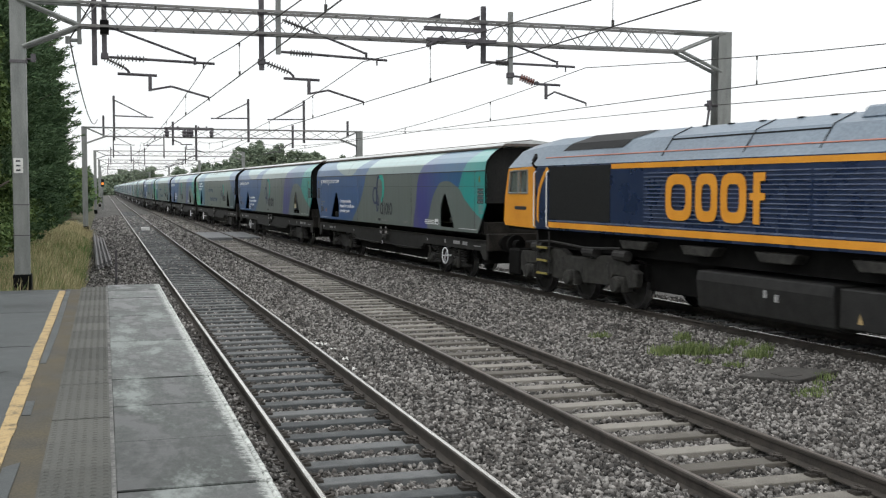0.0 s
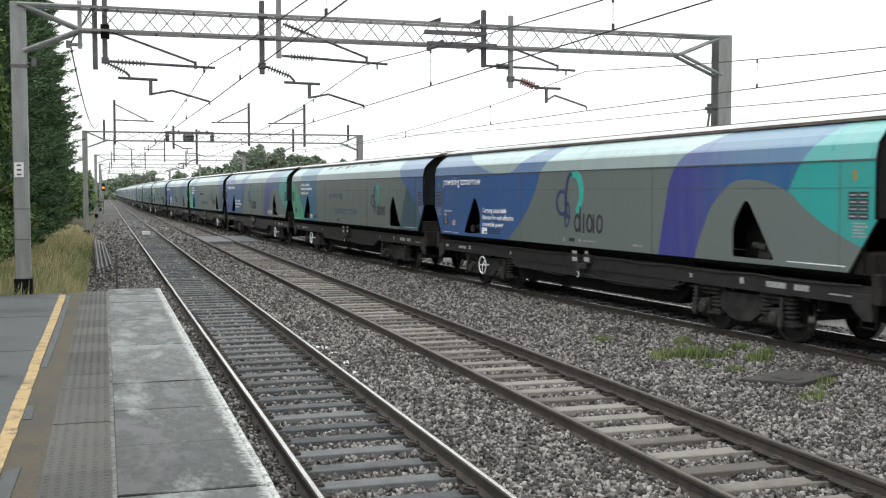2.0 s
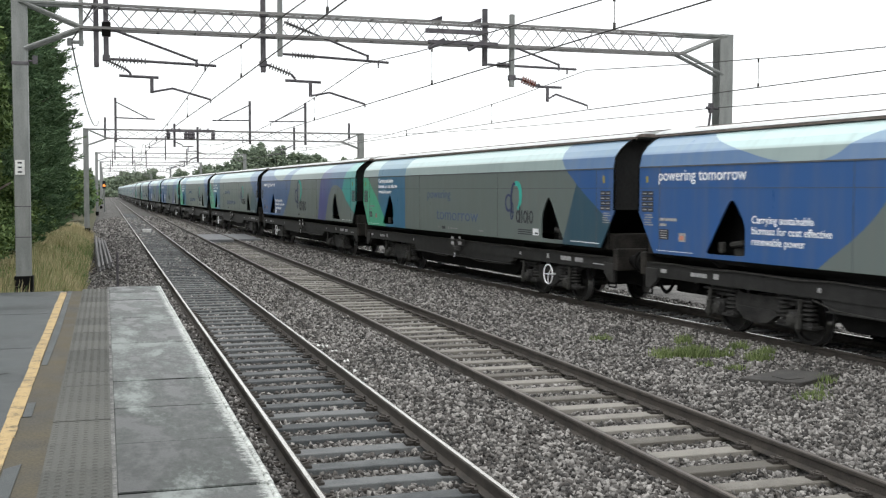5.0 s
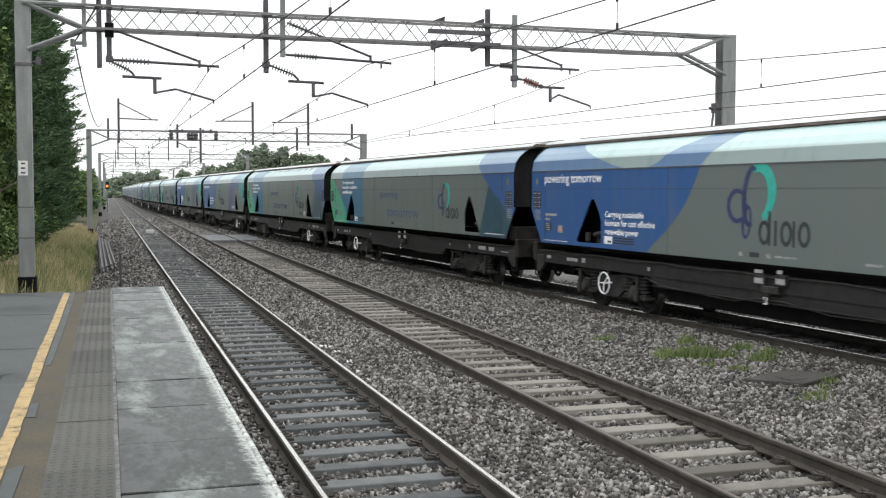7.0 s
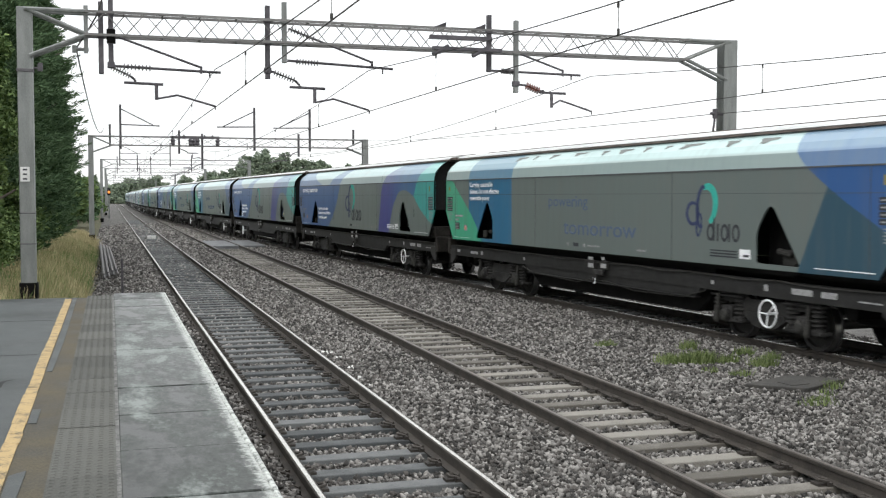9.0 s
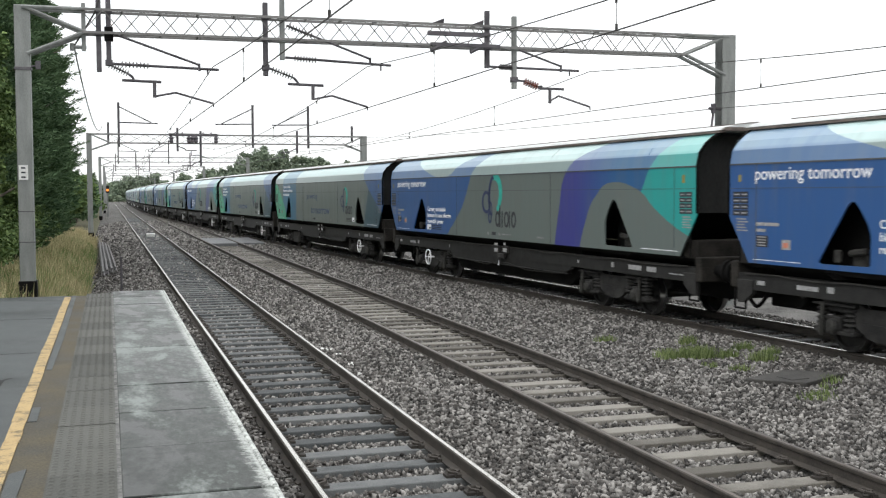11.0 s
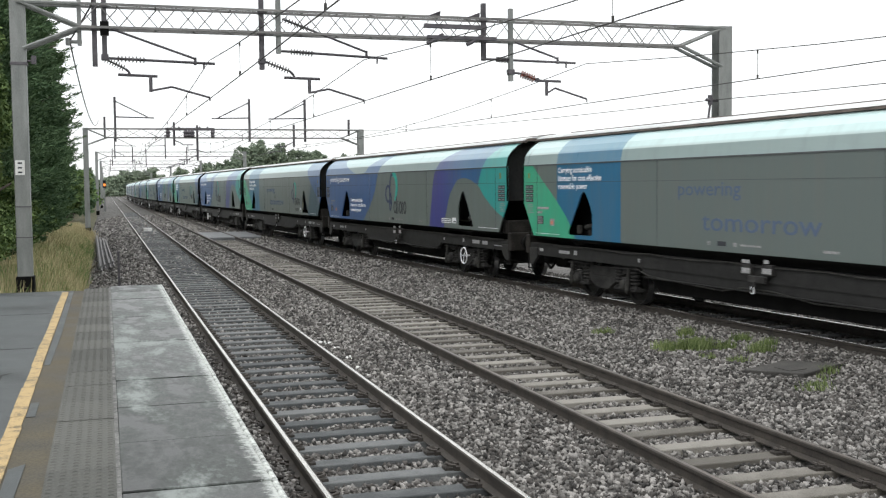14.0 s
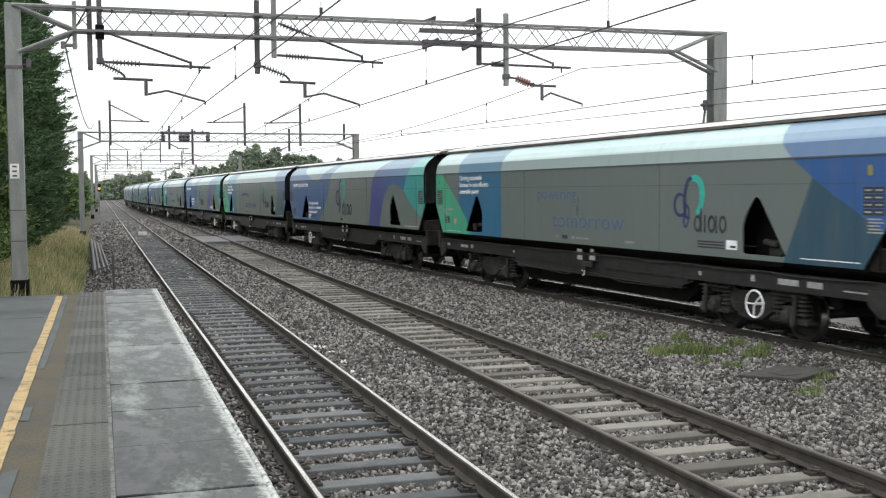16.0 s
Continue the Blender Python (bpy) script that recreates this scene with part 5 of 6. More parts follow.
    spots(near, [(a, b, c, d, m, nm, lb) for a, b, c, d, m, nm, lb in rows], y=-0.0195)
    for c in near.children:
        if c.name.startswith(("lettering", "logo", "wordmark")):
            c.location.y += 1.305
    spots(w, [(x, x + k, 0.93, 0.93 + h * 1.2, STENCIL, "mark", "small faded stencil mark") for x, k, h in ((-8.2, 0.2, 0.06), (-7.2, 0.5, 0.06), (-6.5, 0.15, 0.08), (-3.8, 0.08, 0.06), (4.1, 0.08, 0.06), (5.6, 0.1, 0.09), (6.3, 0.5, 0.08), (7.0, 0.35, 0.08), (7.8, 0.5, 0.02))], y=-1.2245)
    return w


DEEP_SEAM = mat("dark_seam", (0.05, 0.055, 0.06), (0.1, 0.105, 0.11), 0.6)


def locomotive():
    lo = thing("diesel_locomotive", "navy blue diesel locomotive with orange cab and lining", "locomotive")
    prof = [(-1.3, 1.55), (-1.3, 3.02), (-1.22, 3.12), (-0.95, 3.5), (-0.55, 3.68), (0.55, 3.68), (0.95, 3.5), (1.22, 3.12), (1.3, 3.02), (1.3, 1.55)]
    body = part("body", Geo().prism(prof, "x", -8.7, 8.7, ms=[0, 1, 1, 1, 1, 1, 1, 1, 0, 0]), [NAVY, LOCO_ROOF], lo, "navy body side with grey-blue roof")
    for s in (-1, 1):
        # cab with raked end, hollow behind the windows
        side = [(8.7, 1.55), (8.7, 3.02), (10.2, 2.98), (10.4, 2.3), (10.46, 1.7), (10.4, 1.58)]
        hole = [[(9.1, 2.38), (9.1, 2.93), (9.56, 2.93), (9.56, 2.38)], [(9.64, 2.38), (9.64, 2.93), (10.08, 2.91), (10.18, 2.38)]]
        loops = [[(s * a, b) for a, b in lp] for lp in [side] + hole]
        me = flat_mesh("cab_side", loops, 0.05, ORANGE)
        for q in (-1, 1):
            cs = part("cab_side", me, None, lo, "orange cab side with two windows", at=pose(0, q * 1.275, 0))
            if q == -1:
                for lp in hole:
                    xs, zs = [a for a, b in lp], [b for a, b in lp]
                    part("cab_window", Geo().box(min(s * min(xs), s * max(xs)), max(s * min(xs), s * max(xs)), -0.004, 0.004, min(zs), max(zs)), WINDOW, cs, "greenish cab window")
                    fr = Geo()
                    for (a, b), (c, d) in zip(lp, lp[1:] + lp[:1]):
                        fr.tube((s * a, -0.03, b), (s * c, -0.03, d), 0.022, 5)
                    part("window_frame", fr, STEEL, cs, "pale metal window frame")
        part("mark", Geo().box(s * 9.5 - 0.32, s * 9.5 + 0.32, -1.306, -1.302, 1.98, 2.06), DARK_INK, lo, "small dark mark on the cab side")
        g = Geo()
        a, b = s * 8.7, s * 10.2
        ring1 = [(a, y, z) for y, z in prof[1:9]]
        ring2 = [(b, y * (1.0 if abs(y) > 1.2 else 0.95), min(z, 3.0 + (z - 3.02) * 0.86)) for y, z in prof[1:9]]
        n = len(ring1)
        g.add(ring1 + ring2, [(i, i + 1, n + i + 1, n + i) for i in range(n - 1)] + [tuple(range(n, 2 * n))])
        part("cab_roof", g, LOCO_ROOF, lo, "grey-blue cab roof")
        g = Geo().add([(s * 10.2, -1.25, 2.97), (s * 10.2, 1.25, 2.97), (s * 10.4, 1.25, 2.3), (s * 10.4, -1.25, 2.3)], [(0, 1, 2, 3)])
        part("windscreen", g, WINDOW, lo, "raked windscreen")
        part("cab_end", Geo().box(min(s * 10.34, s * 10.42), max(s * 10.34, s * 10.42), -1.28, 1.28, 1.58, 2.3), ORANGE, lo, "orange cab end", bevel=0.03)
        part("cab_floor", Geo().box(min(s * 8.7, s * 10.3), max(s * 8.7, s * 10.3), -1.24, 1.24, 1.5, 1.57), BLACK, lo, "cab floor")
        part("cab_bulkhead", Geo().box(s * 8.74 - 0.03, s * 8.74 + 0.03, -1.22, 1.22, 1.57, 3.05), GRILLE, lo, "dark bulkhead behind the cab")
        part("cab_desk", Geo().box(s * 10.0 - 0.25, s * 10.0 + 0.25, -1.2, 1.2, 1.57, 2.3), GRILLE, lo, "dark driving desk", bevel=0.03)
        # dark block added mid-cab, stops sky showing through from the far side windows
        part("equipment_cupboard", Geo().box(s * 9.4 - 0.6, s * 9.4 + 0.6, -0.1, 0.3, 1.57, 2.96), GRILLE, lo, "added dark block that keeps daylight out of the cab windows", bevel=0.01)
        part("driver_seat", Geo().box(s * 9.2 - 0.2, s * 9.2 + 0.2, -0.85, -0.4, 1.4, 1.9).box(s * 9.0 - 0.06, s * 9.0 + 0.06, -0.85, -0.4, 1.9, 2.6), BLACK, lo, "dark empty driver seat", bevel=0.03)
        part("cab_door", Geo().box(s * 8.32 - 0.3, s * 8.32 + 0.3, -1.315, -1.3, 1.6, 2.98), NAVY, lo, "navy cab door", bevel=0.005)
        for a in (8.66, 8.0):
            part("handrail", Geo().chain([(s * a, -1.3, 1.58), (s * a, -1.36, 1.62), (s * a, -1.36, 2.85), (s * a, -1.3, 2.9)], 0.016), PLATE, lo, "white cab door handrail")
        sweep = [(s * (8.56 + 0.04 * math.sin(i * 0.31) - 0.5 * (i / 10) ** 3), 1.75 + 1.24 * i / 10) for i in range(11)]
        sweep2 = [(a - s * 0.1, b - 0.06) for a, b in sweep]
        part("lining", flat_mesh("lining", [sweep + sweep2[::-1]], 0.004, ORANGE), None, lo, "curved orange lining", at=pose(0, -1.319, 0))
        part("cab_steps", Geo().chain([(s * 8.62, -1.27, 1.5), (s * 8.62, -1.27, 0.5)], 0.02).chain([(s * 8.02, -1.27, 1.5), (s * 8.02, -1.27, 0.5)], 0.02).box(s * 8.32 - 0.26, s * 8.32 + 0.26, -1.3, -1.1, 0.5, 0.54)
             .box(s * 8.32 - 0.26, s * 8.32 + 0.26, -1.3, -1.1, 0.8, 0.84).box(s * 8.32 - 0.26, s * 8.32 + 0.26, -1.3, -1.1, 1.1, 1.14), BOGIE, lo, "cab access steps")
        for z in (0.54, 0.84, 1.14):
            part("step_edge", Geo().box(s * 8.32 - 0.26, s * 8.32 + 0.26, -1.315, -1.29, z - 0.045, z + 0.004), OCHRE, lo, "worn yellow step edge")
        part("mirror", Geo().chain([(s * 8.72, -1.3, 3.0), (s * 8.6, -1.42, 3.08), (s * 8.45, -1.42, 3.2)], 0.03).prism([(s * 8.5, 3.1), (s * 8.36, 3.22), (s * 8.4, 3.3), (s * 8.56, 3.16)], "y", -1.46, -1.4), GRILLE, lo, "black folded cab mirror")
        for q in (-0.87, 0.87):
            part("buffer", Geo().tube((s * 10.4, q, 1.06), (s * 10.62, q, 1.06), 0.13, 12).tube((s * 10.62, q, 1.06), (s * 10.72, q, 1.06), 0.25, 14), BLACK, lo, "round buffer", smooth=True)
        part("air_dam", Geo().box(min(s * 9.75, s * 10.4), max(s * 9.75, s * 10.4), -1.2, 1.2, 0.35, 1.0), BLACK, lo, "black lower apron", bevel=0.04)
        # three-axle bogie
        bo = part("bogie", Geo().box(s * 7.1 - 2.6, s * 7.1 + 2.6, -0.85, 0.85, 0.6, 0.95), BLACK, lo, "three-axle bogie", bevel=0.02)
        for q in (-1, 1):
            y = 1.08 * q
            c = s * 7.1
            pr = [(c - 2.75, 0.72), (c - 2.6, 0.98), (c - 1.5, 1.0), (c - 1.2, 1.12), (c - 0.5, 1.12), (c - 0.2, 0.98), (c + 1.0, 0.98), (c + 1.3, 1.08), (c + 2.0, 1.08), (c + 2.3, 0.95), (c + 2.75, 0.8),
                  (c + 2.7, 0.5), (c + 2.4, 0.45), (c + 2.3, 0.68), (c + 1.8, 0.7), (c + 1.6, 0.45), (c + 0.5, 0.42), (c + 0.35, 0.66), (c - 0.35, 0.66), (c - 0.5, 0.42), (c - 1.6, 0.45), (c - 1.8, 0.7), (c - 2.3, 0.68), (c - 2.45, 0.45), (c - 2.7, 0.5)]
            part("side_frame", Geo().prism(pr, "y", y - 0.08, y + 0.08), DUSTY_STEEL, bo, "cast grey bogie side frame", bevel=0.02)
            for a in (-2.07, 0, 2.07):
                g = Geo().box(c + a - 0.2, c + a + 0.2, y - 0.13, y + 0.13, 0.36, 0.68).tube((c + a, y + q * 0.1, 0.508), (c + a, y + q * 0.24, 0.508), 0.16, 12)
                part("axle_box", g, DUSTY_STEEL, bo, "grey axle box", bevel=0.015)
                for o in (-0.45, 0.45):
                    part("spring", Geo().tube((c + a + o, y, 0.6), (c + a + o, y, 0.95), 0.1, 10), BOGIE, bo, "coil spring")
            g = Geo().chain([(c - 2.2, y * 1.12, 1.2), (c - 1.0, y * 1.14, 1.28), (c + 0.8, y * 1.14, 1.2), (c + 2.2, y * 1.12, 1.26)], 0.03)
            for a in (-1.6, 0.9, 2.2):
                g.tube((c + a - 0.25, y * 1.1, 1.12), (c + a + 0.25, y * 1.1, 1.12), 0.11, 10)
            part("brake_gear", g, BOGIE, bo, "brake cylinders and pipes")
        for a in (-2.07, 0, 2.07):
            part("wheelset", LOCO_WHEELS, None, bo, "steel wheels on an axle", at=pose(s * 7.1 + a, 0, 0.508))
    for s in (-1, 1):
        y = s * 1.302
        g = Geo().box(-8.0, 8.0, min(y, y + s * 0.008), max(y, y + s * 0.008), 1.6, 1.725)
        part("lining", g, ORANGE, lo, "orange lower stripe")
        part("lining", Geo().box(-5.16, 8.0, min(y, y + s * 0.006), max(y, y + s * 0.006), 2.9, 3.0), ORANGE, lo, "orange upper stripe")
        part("lining", Geo().box(-8.0, 8.0, min(y, y + s * 0.006), max(y, y + s * 0.006), 1.745, 1.775), RIB, lo, "thin pale blue stripe")
        part("lining", Geo().tube((-8.4, s * 1.165, 3.205), (8.4, s * 1.165, 3.205), 0.014, 5), PINK, lo, "thin red-orange lining along the roof")
        part("cover_panel", Geo().box(-7.95, -5.2, min(y, y + s * 0.012), max(y, y + s * 0.012), 1.79, 2.99), GRILLE, lo, "black grille panel", bevel=0.005)
        g = Geo()
        for i in range(13):
            z = 1.85 + 0.078 * i
            for a, b in ((-3.9, 0.9), (0.98, 7.6)):
                g.box(a, b, min(y, y + s * 0.014), max(y, y + s * 0.014), z, z + 0.018)
        part("rib", g, RIB, lo, "horizontal ribs of the body side")
    # maker's marks on the ribbed side, as plain shapes
    for x0, x1 in ((-3.1, -2.25), (-2.13, -1.47), (-1.38, -0.66), (-0.57, -0.17)):
        w, h = x1 - x0, 0.86
        k = 0.185
        def oval(rx, rz):
            pts = []
            for i in range(28):
                a = 6.28319 * i / 28
                c, q = math.cos(a), math.sin(a)
                pts.append(((x0 + x1) / 2 + rx * math.copysign(abs(c) ** 0.55, c), 1.9 + h / 2 + rz * math.copysign(abs(q) ** 0.55, q)))
            return pts
        loops = [oval(w / 2, h / 2), oval(w / 2 - k, h / 2 - k)]
        if x0 > -0.6:
            loops = [[(x0 + 0.1, 1.9), (x0 + 0.27, 1.9), (x0 + 0.27, 2.3), (x1, 2.3), (x1, 2.42), (x0 + 0.27, 2.42), (x0 + 0.27, 2.62), (x1, 2.62), (x1, 2.76), (x0 + 0.1, 2.76), (x0 + 0.1, 2.42), (x0, 2.42), (x0, 2.3), (x0 + 0.1, 2.3)]]
        part("brand_shape", flat_mesh("brand_shape", loops, 0.006, ORANGE), None, lo, "orange brand mark drawn as a plain shape", at=pose(0, -1.33, 0))
    part("fuel_tank", Geo().prism([(-1.25, 1.02), (-1.28, 0.85), (-1.22, 0.36), (-1.0, 0.28), (1.0, 0.28), (1.22, 0.36), (1.28, 0.85), (1.25, 1.02)], "x", -2.16, 1.4), SOLE, lo, "black fuel tank", bevel=0.02)
    part("battery_box", Geo().box(1.52, 3.6, -1.25, 1.25, 0.4, 1.0), SOLE, lo, "black equipment box", bevel=0.02)
    part("gauge", Geo().box(-0.2, -0.15, -1.31, -1.27, 0.7, 0.82).box(0.08, 0.15, -1.31, -1.27, 0.65, 0.77), STENCIL, lo, "white fuel gauges")
    part("warning_sign", Geo().add([(1.91, -1.256, 0.5), (2.03, -1.256, 0.5), (1.97, -1.256, 0.66)], [(0, 1, 2)]), YELLOW, lo, "small yellow triangle sign")
    for a, b in ((-4.7, -2.3), (3.7, 4.8), (-9.9, -9.3)):
        part("equipment_case", Geo().box(a, b, -0.75, 0.75, 0.42, 1.1), BLACK, lo, "black equipment under the frame", bevel=0.02)
    part("underframe", Geo().box(-9.2, 9.2, -0.98, 0.98, 1.1, 1.56), BLACK, lo, "dark underframe beam")
    for x in (-4.4, -2.2, 0.0, 2.3):
        g = Geo().prism([(x - 0.56, 1.44), (x + 0.56, 1.44), (x + 0.5, 1.38), (x + 0.4, 1.27), (x - 0.4, 1.27), (x - 0.5, 1.38)], "y", -1.24, -0.95)
        part("vent_cowl", g, DUSTY_STEEL, lo, "grey tapered cowl below the frame", bevel=0.015)
    part("roof_hatch", Geo().add([(-7.75, -1.07, 3.345), (-5.1, -1.07, 3.345), (-4.9, -0.958, 3.51), (-7.5, -0.958, 3.51), (-4.5, -0.56, 3.69), (-7.1, -0.56, 3.69)], [(0, 1, 2, 3), (3, 2, 4, 5)]), GRILLE, lo, "dark roof grille")
    for x in (-3.4, -0.9, 1.0, 3.2):
        for s in (-1, 1):
            g = Geo().tube((x, s * 1.22, 3.12), (x, s * 0.95, 3.505), 0.016, 4).tube((x, s * 0.95, 3.505), (x, s * 0.55, 3.685), 0.016, 4)
            part("roof_seam", g, GRILLE, lo, "dark roof joint")
    part("roof_seam", Geo().chain([(-3.4, -1.0, 3.435), (-0.9, -1.0, 3.435), (1.0, -1.0, 3.435)], 0.018, 4), GRILLE, lo, "dark roof joint")
    for x in (-3.0, -2.2, -1.3, -0.3, 0.5):
        part("lifting_lug", Geo().box(x, x + 0.14, -0.6, -0.52, 3.665, 3.69), GRILLE, lo, "dark lifting lug")
    part("roof_cowl", Geo().prism([(-0.85, 3.55), (-0.7, 3.76), (0.7, 3.76), (0.85, 3.55)], "x", 1.4, 4.6), LOCO_ROOF, lo, "raised exhaust cowl", bevel=0.04)
    return lo


SPAN, LEAD = 18.62, 5.64
ORDER = "AabABabBAaBBABabAbaBAbAb"


# seconds, and metres by which the train hangs back; it falters for a moment after eight seconds
LAG = [(0.0, 0.5), (0.5, 0.465), (7.5, 0.465), (8.0, 0.175), (8.1, 0.48), (8.2, 0.82), (8.3, 0.48), (8.4, 0.845), (8.5, 1.195), (9.0, 1.205), (11.5, 1.055), (12.0, 1.1), (12.5, 1.155),
       (13.0, 1.2), (13.5, 1.28), (14.0, 1.34), (14.5, 1.405), (15.0, 1.47), (15.5, 1.545), (16.0, 1.635)]


def gap_at(n, t):
    """Where the coupling behind wagon n stands along the line at t seconds."""
    for (a, p), (b, q) in zip(LAG, LAG[1:]):
        if t <= b:
            break
    return LEAD + SPAN * n - 16.242 * t + 0.0095 * t * t + p + (q - p) * (t - a) / (b - a)


def train_pose(s):
    x, y, k = branch(s)
    return pose(x, y, 0, 0, 0, -90 + math.degrees(math.atan(k)))


def build_train():
    loco = locomotive()
    kinds = {k: wagon(k) for k in "abAB"}
    used, cars = set(), []
    for i, k in enumerate(ORDER):
        cars.append(kinds[k] if k not in used else copy_thing(kinds[k], pose(0, 0, 0)))
        used.add(k)
    return loco, cars


LOCO, CARS = build_train()


def scuffs(car, seed, a, b):
    """Bare grey scuffed patches that lack the sheen painted into the upper panel."""
    rng = random.Random(seed)
    x = a
    while x < b:
        w, h = rng.uniform(0.2, 0.7), rng.uniform(0.45, 1.0)
        # ragged patches hanging from the roof edge, trailing off to one side
        k = rng.uniform(-0.5, 0.1) * w
        pts = [(x, 0.99), (x + w, 0.99), (x + w * 0.95 + k * 0.3, 0.99 - h * 0.35), (x + w * 0.62 + k * 0.6, 0.99 - h * 0.5), (x + w * 0.45 + k, 0.99 - h), (x + w * 0.2 + k, 0.99 - h * 0.9), (x + w * 0.15 + k * 0.4, 0.99 - h * 0.4)]
        vs = [(u, -(1.15 - 0.15 * v) - 0.004, 3.36 + 0.12 * v + 0.004) for u, v in pts]
        part("scuff", Geo().add(vs, [tuple(range(len(vs)))]), BARE, car, "bare grey scuffed patch")
        x += w + rng.uniform(0.2, 0.9)


BARE = mat("bare_grey_paint", (0.1, 0.115, 0.11), (0.17, 0.185, 0.175), 0.5)
scuffs(CARS[2], 5, -3.2, 4.4)
scuffs(CARS[7], 6, -4.5, 5.5)
RADIUS = {"hopper_wagon": 0.42, "diesel_locomotive": 0.508}


def spin(thing_ob, middle, radius):
    """Turn every wheelset by the way that its vehicle has run."""
    wheels = [o for o in thing_ob.children_recursive if o.name.startswith("wheelset")]
    for wheel in wheels:
        at = wheel.location.copy()
        rows = []
        for i in range(481):
            run = middle(0) - middle(i / 30)
            rows.append((i / 30, Matrix.Translation(at) @ Matrix.Rotation(run / radius, 4, "Y")))
        walk(wheel, rows)


def motions():
    times = sorted({0.5 * i for i in range(33)} | {t for t, lag in LAG})
    spin(LOCO, lambda t: gap_at(0, t), RADIUS["diesel_locomotive"])
    for car in CARS[:15]:
        spin(car, lambda t: gap_at(0, t), RADIUS["hopper_wagon"])
    walk(LOCO, [(t, train_pose(gap_at(0, t) - 11.08)) for t in times])
    for i, car in enumerate(CARS):
        walk(car, [(t, train_pose(gap_at(i + 0.5, t))) for t in times])


# ---- plants ----
def leaf_cloud(centres, normals_up, size, rng, flat=0.5):
    """Many small leaf blades, joined into one mesh: three-sided sprays."""
    n = len(centres)
    d = rng.normal(size=(n, 3))
    d[:, 2] = d[:, 2] * flat + normals_up
    d /= np.linalg.norm(d, axis=1)[:, None]
    a = np.cross(d, rng.normal(size=(n, 3)))
    a /= np.linalg.norm(a, axis=1)[:, None]
    s = (rng.uniform(0.6, 1.4, n) * size)[:, None]
    v = np.stack([centres - a * s * 0.35, centres + a * s * 0.35, centres + d * s + a * s * 0.15, centres + d * s * 0.9 - a * s * 0.15], 1)
    return v.reshape(-1, 3)


def quads_object(name, v, material):
    me = bpy.data.meshes.new(name)
    n = len(v) // 4
    me.vertices.add(len(v))
    me.vertices.foreach_set("co", v.reshape(-1).astype(np.float32))
    me.loops.add(n * 4)
    me.loops.foreach_set("vertex_index", np.arange(n * 4, dtype=np.int32))
    me.polygons.add(n)
    me.polygons.foreach_set("loop_start", np.arange(0, n * 4, 4, dtype=np.int32))
    me.update(calc_edges=True)
    me.materials.append(material)
    return me


def trunk_geo(h, r, rng, limbs):
    g = Geo()
    p = Vector((0, 0, -0.4))
    for i in range(5):
        q = Vector((rng.normal() * 0.06, rng.normal() * 0.06, h * (i + 1) / 5))
        g.tube(p, q, r * (1 - i * 0.18), 8, r2=r * (1 - (i + 1) * 0.18))
        p = q
    for i in range(limbs):
        z = h * rng.uniform(0.2, 0.85)
        a = rng.uniform(0, 6.28)
        k = h * 0.22 * (1.1 - z / h)
        g.tube((0, 0, z), (math.cos(a) * k, math.sin(a) * k, z + k * 0.5), r * 0.25, 5, r2=r * 0.08)
    return g


def conifer(x, y, z, h, w, seed, leaves=60000, leaf=0.14):
    rng = np.random.default_rng(seed)
    t = thing("conifer_tree", "tall dark green conifer with drooping ragged sprays", "tree", "conifers beside the line", at=pose(x, y, z))
    part("trunk", trunk_geo(h * 0.92, 0.16, rng, 14), BARK, t, "brown tapered trunk")
    # foliage in tiers of sprays reaching out and slightly up
    k = 620
    zz = rng.uniform(0.02, 1.0, k) ** 0.9
    ang = rng.uniform(0, 6.283, k)
    reach = w * (1.02 - zz ** 3.2) * (0.7 + 0.5 * rng.uniform(0, 1, k) ** 2.5) * (0.55 + 0.45 * np.minimum(1, zz * 4))
    per = leaves // k
    f = rng.uniform(0.15, 1.0, (k, per)) ** 0.6
    wide = (0.03 + 0.16 * (1.02 - f)) * w
    tilt = rng.uniform(0.15, 0.55, k)
    cx = np.cos(ang)[:, None] * reach[:, None] * f + rng.normal(size=(k, per)) * wide * 0.5
    cy = np.sin(ang)[:, None] * reach[:, None] * f + rng.normal(size=(k, per)) * wide * 0.5
    cz = zz[:, None] * h + reach[:, None] * (tilt[:, None] * f - 0.08) + rng.normal(size=(k, per)) * wide * 0.4
    c = np.stack([cx, cy, np.maximum(0.05, cz)], 2).reshape(-1, 3)
    # needles point along their spray
    along = np.stack([np.cos(ang), np.sin(ang), tilt], 1)
    d = np.repeat(along, per, 0) + rng.normal(size=(k * per, 3)) * 0.5
    d /= np.linalg.norm(d, axis=1)[:, None]
    a = np.cross(d, rng.normal(size=(k * per, 3)))
    a /= np.linalg.norm(a, axis=1)[:, None]
    q = (rng.uniform(0.6, 1.4, k * per) * leaf)[:, None]
    v = np.stack([c - a * q * 0.16, c + a * q * 0.16, c + d * q + a * q * 0.06, c + d * q - a * q * 0.06], 1).reshape(-1, 3)
    part("crown", quads_object("crown", v, CONIFER), None, t, "dense dark needle foliage")
    return t


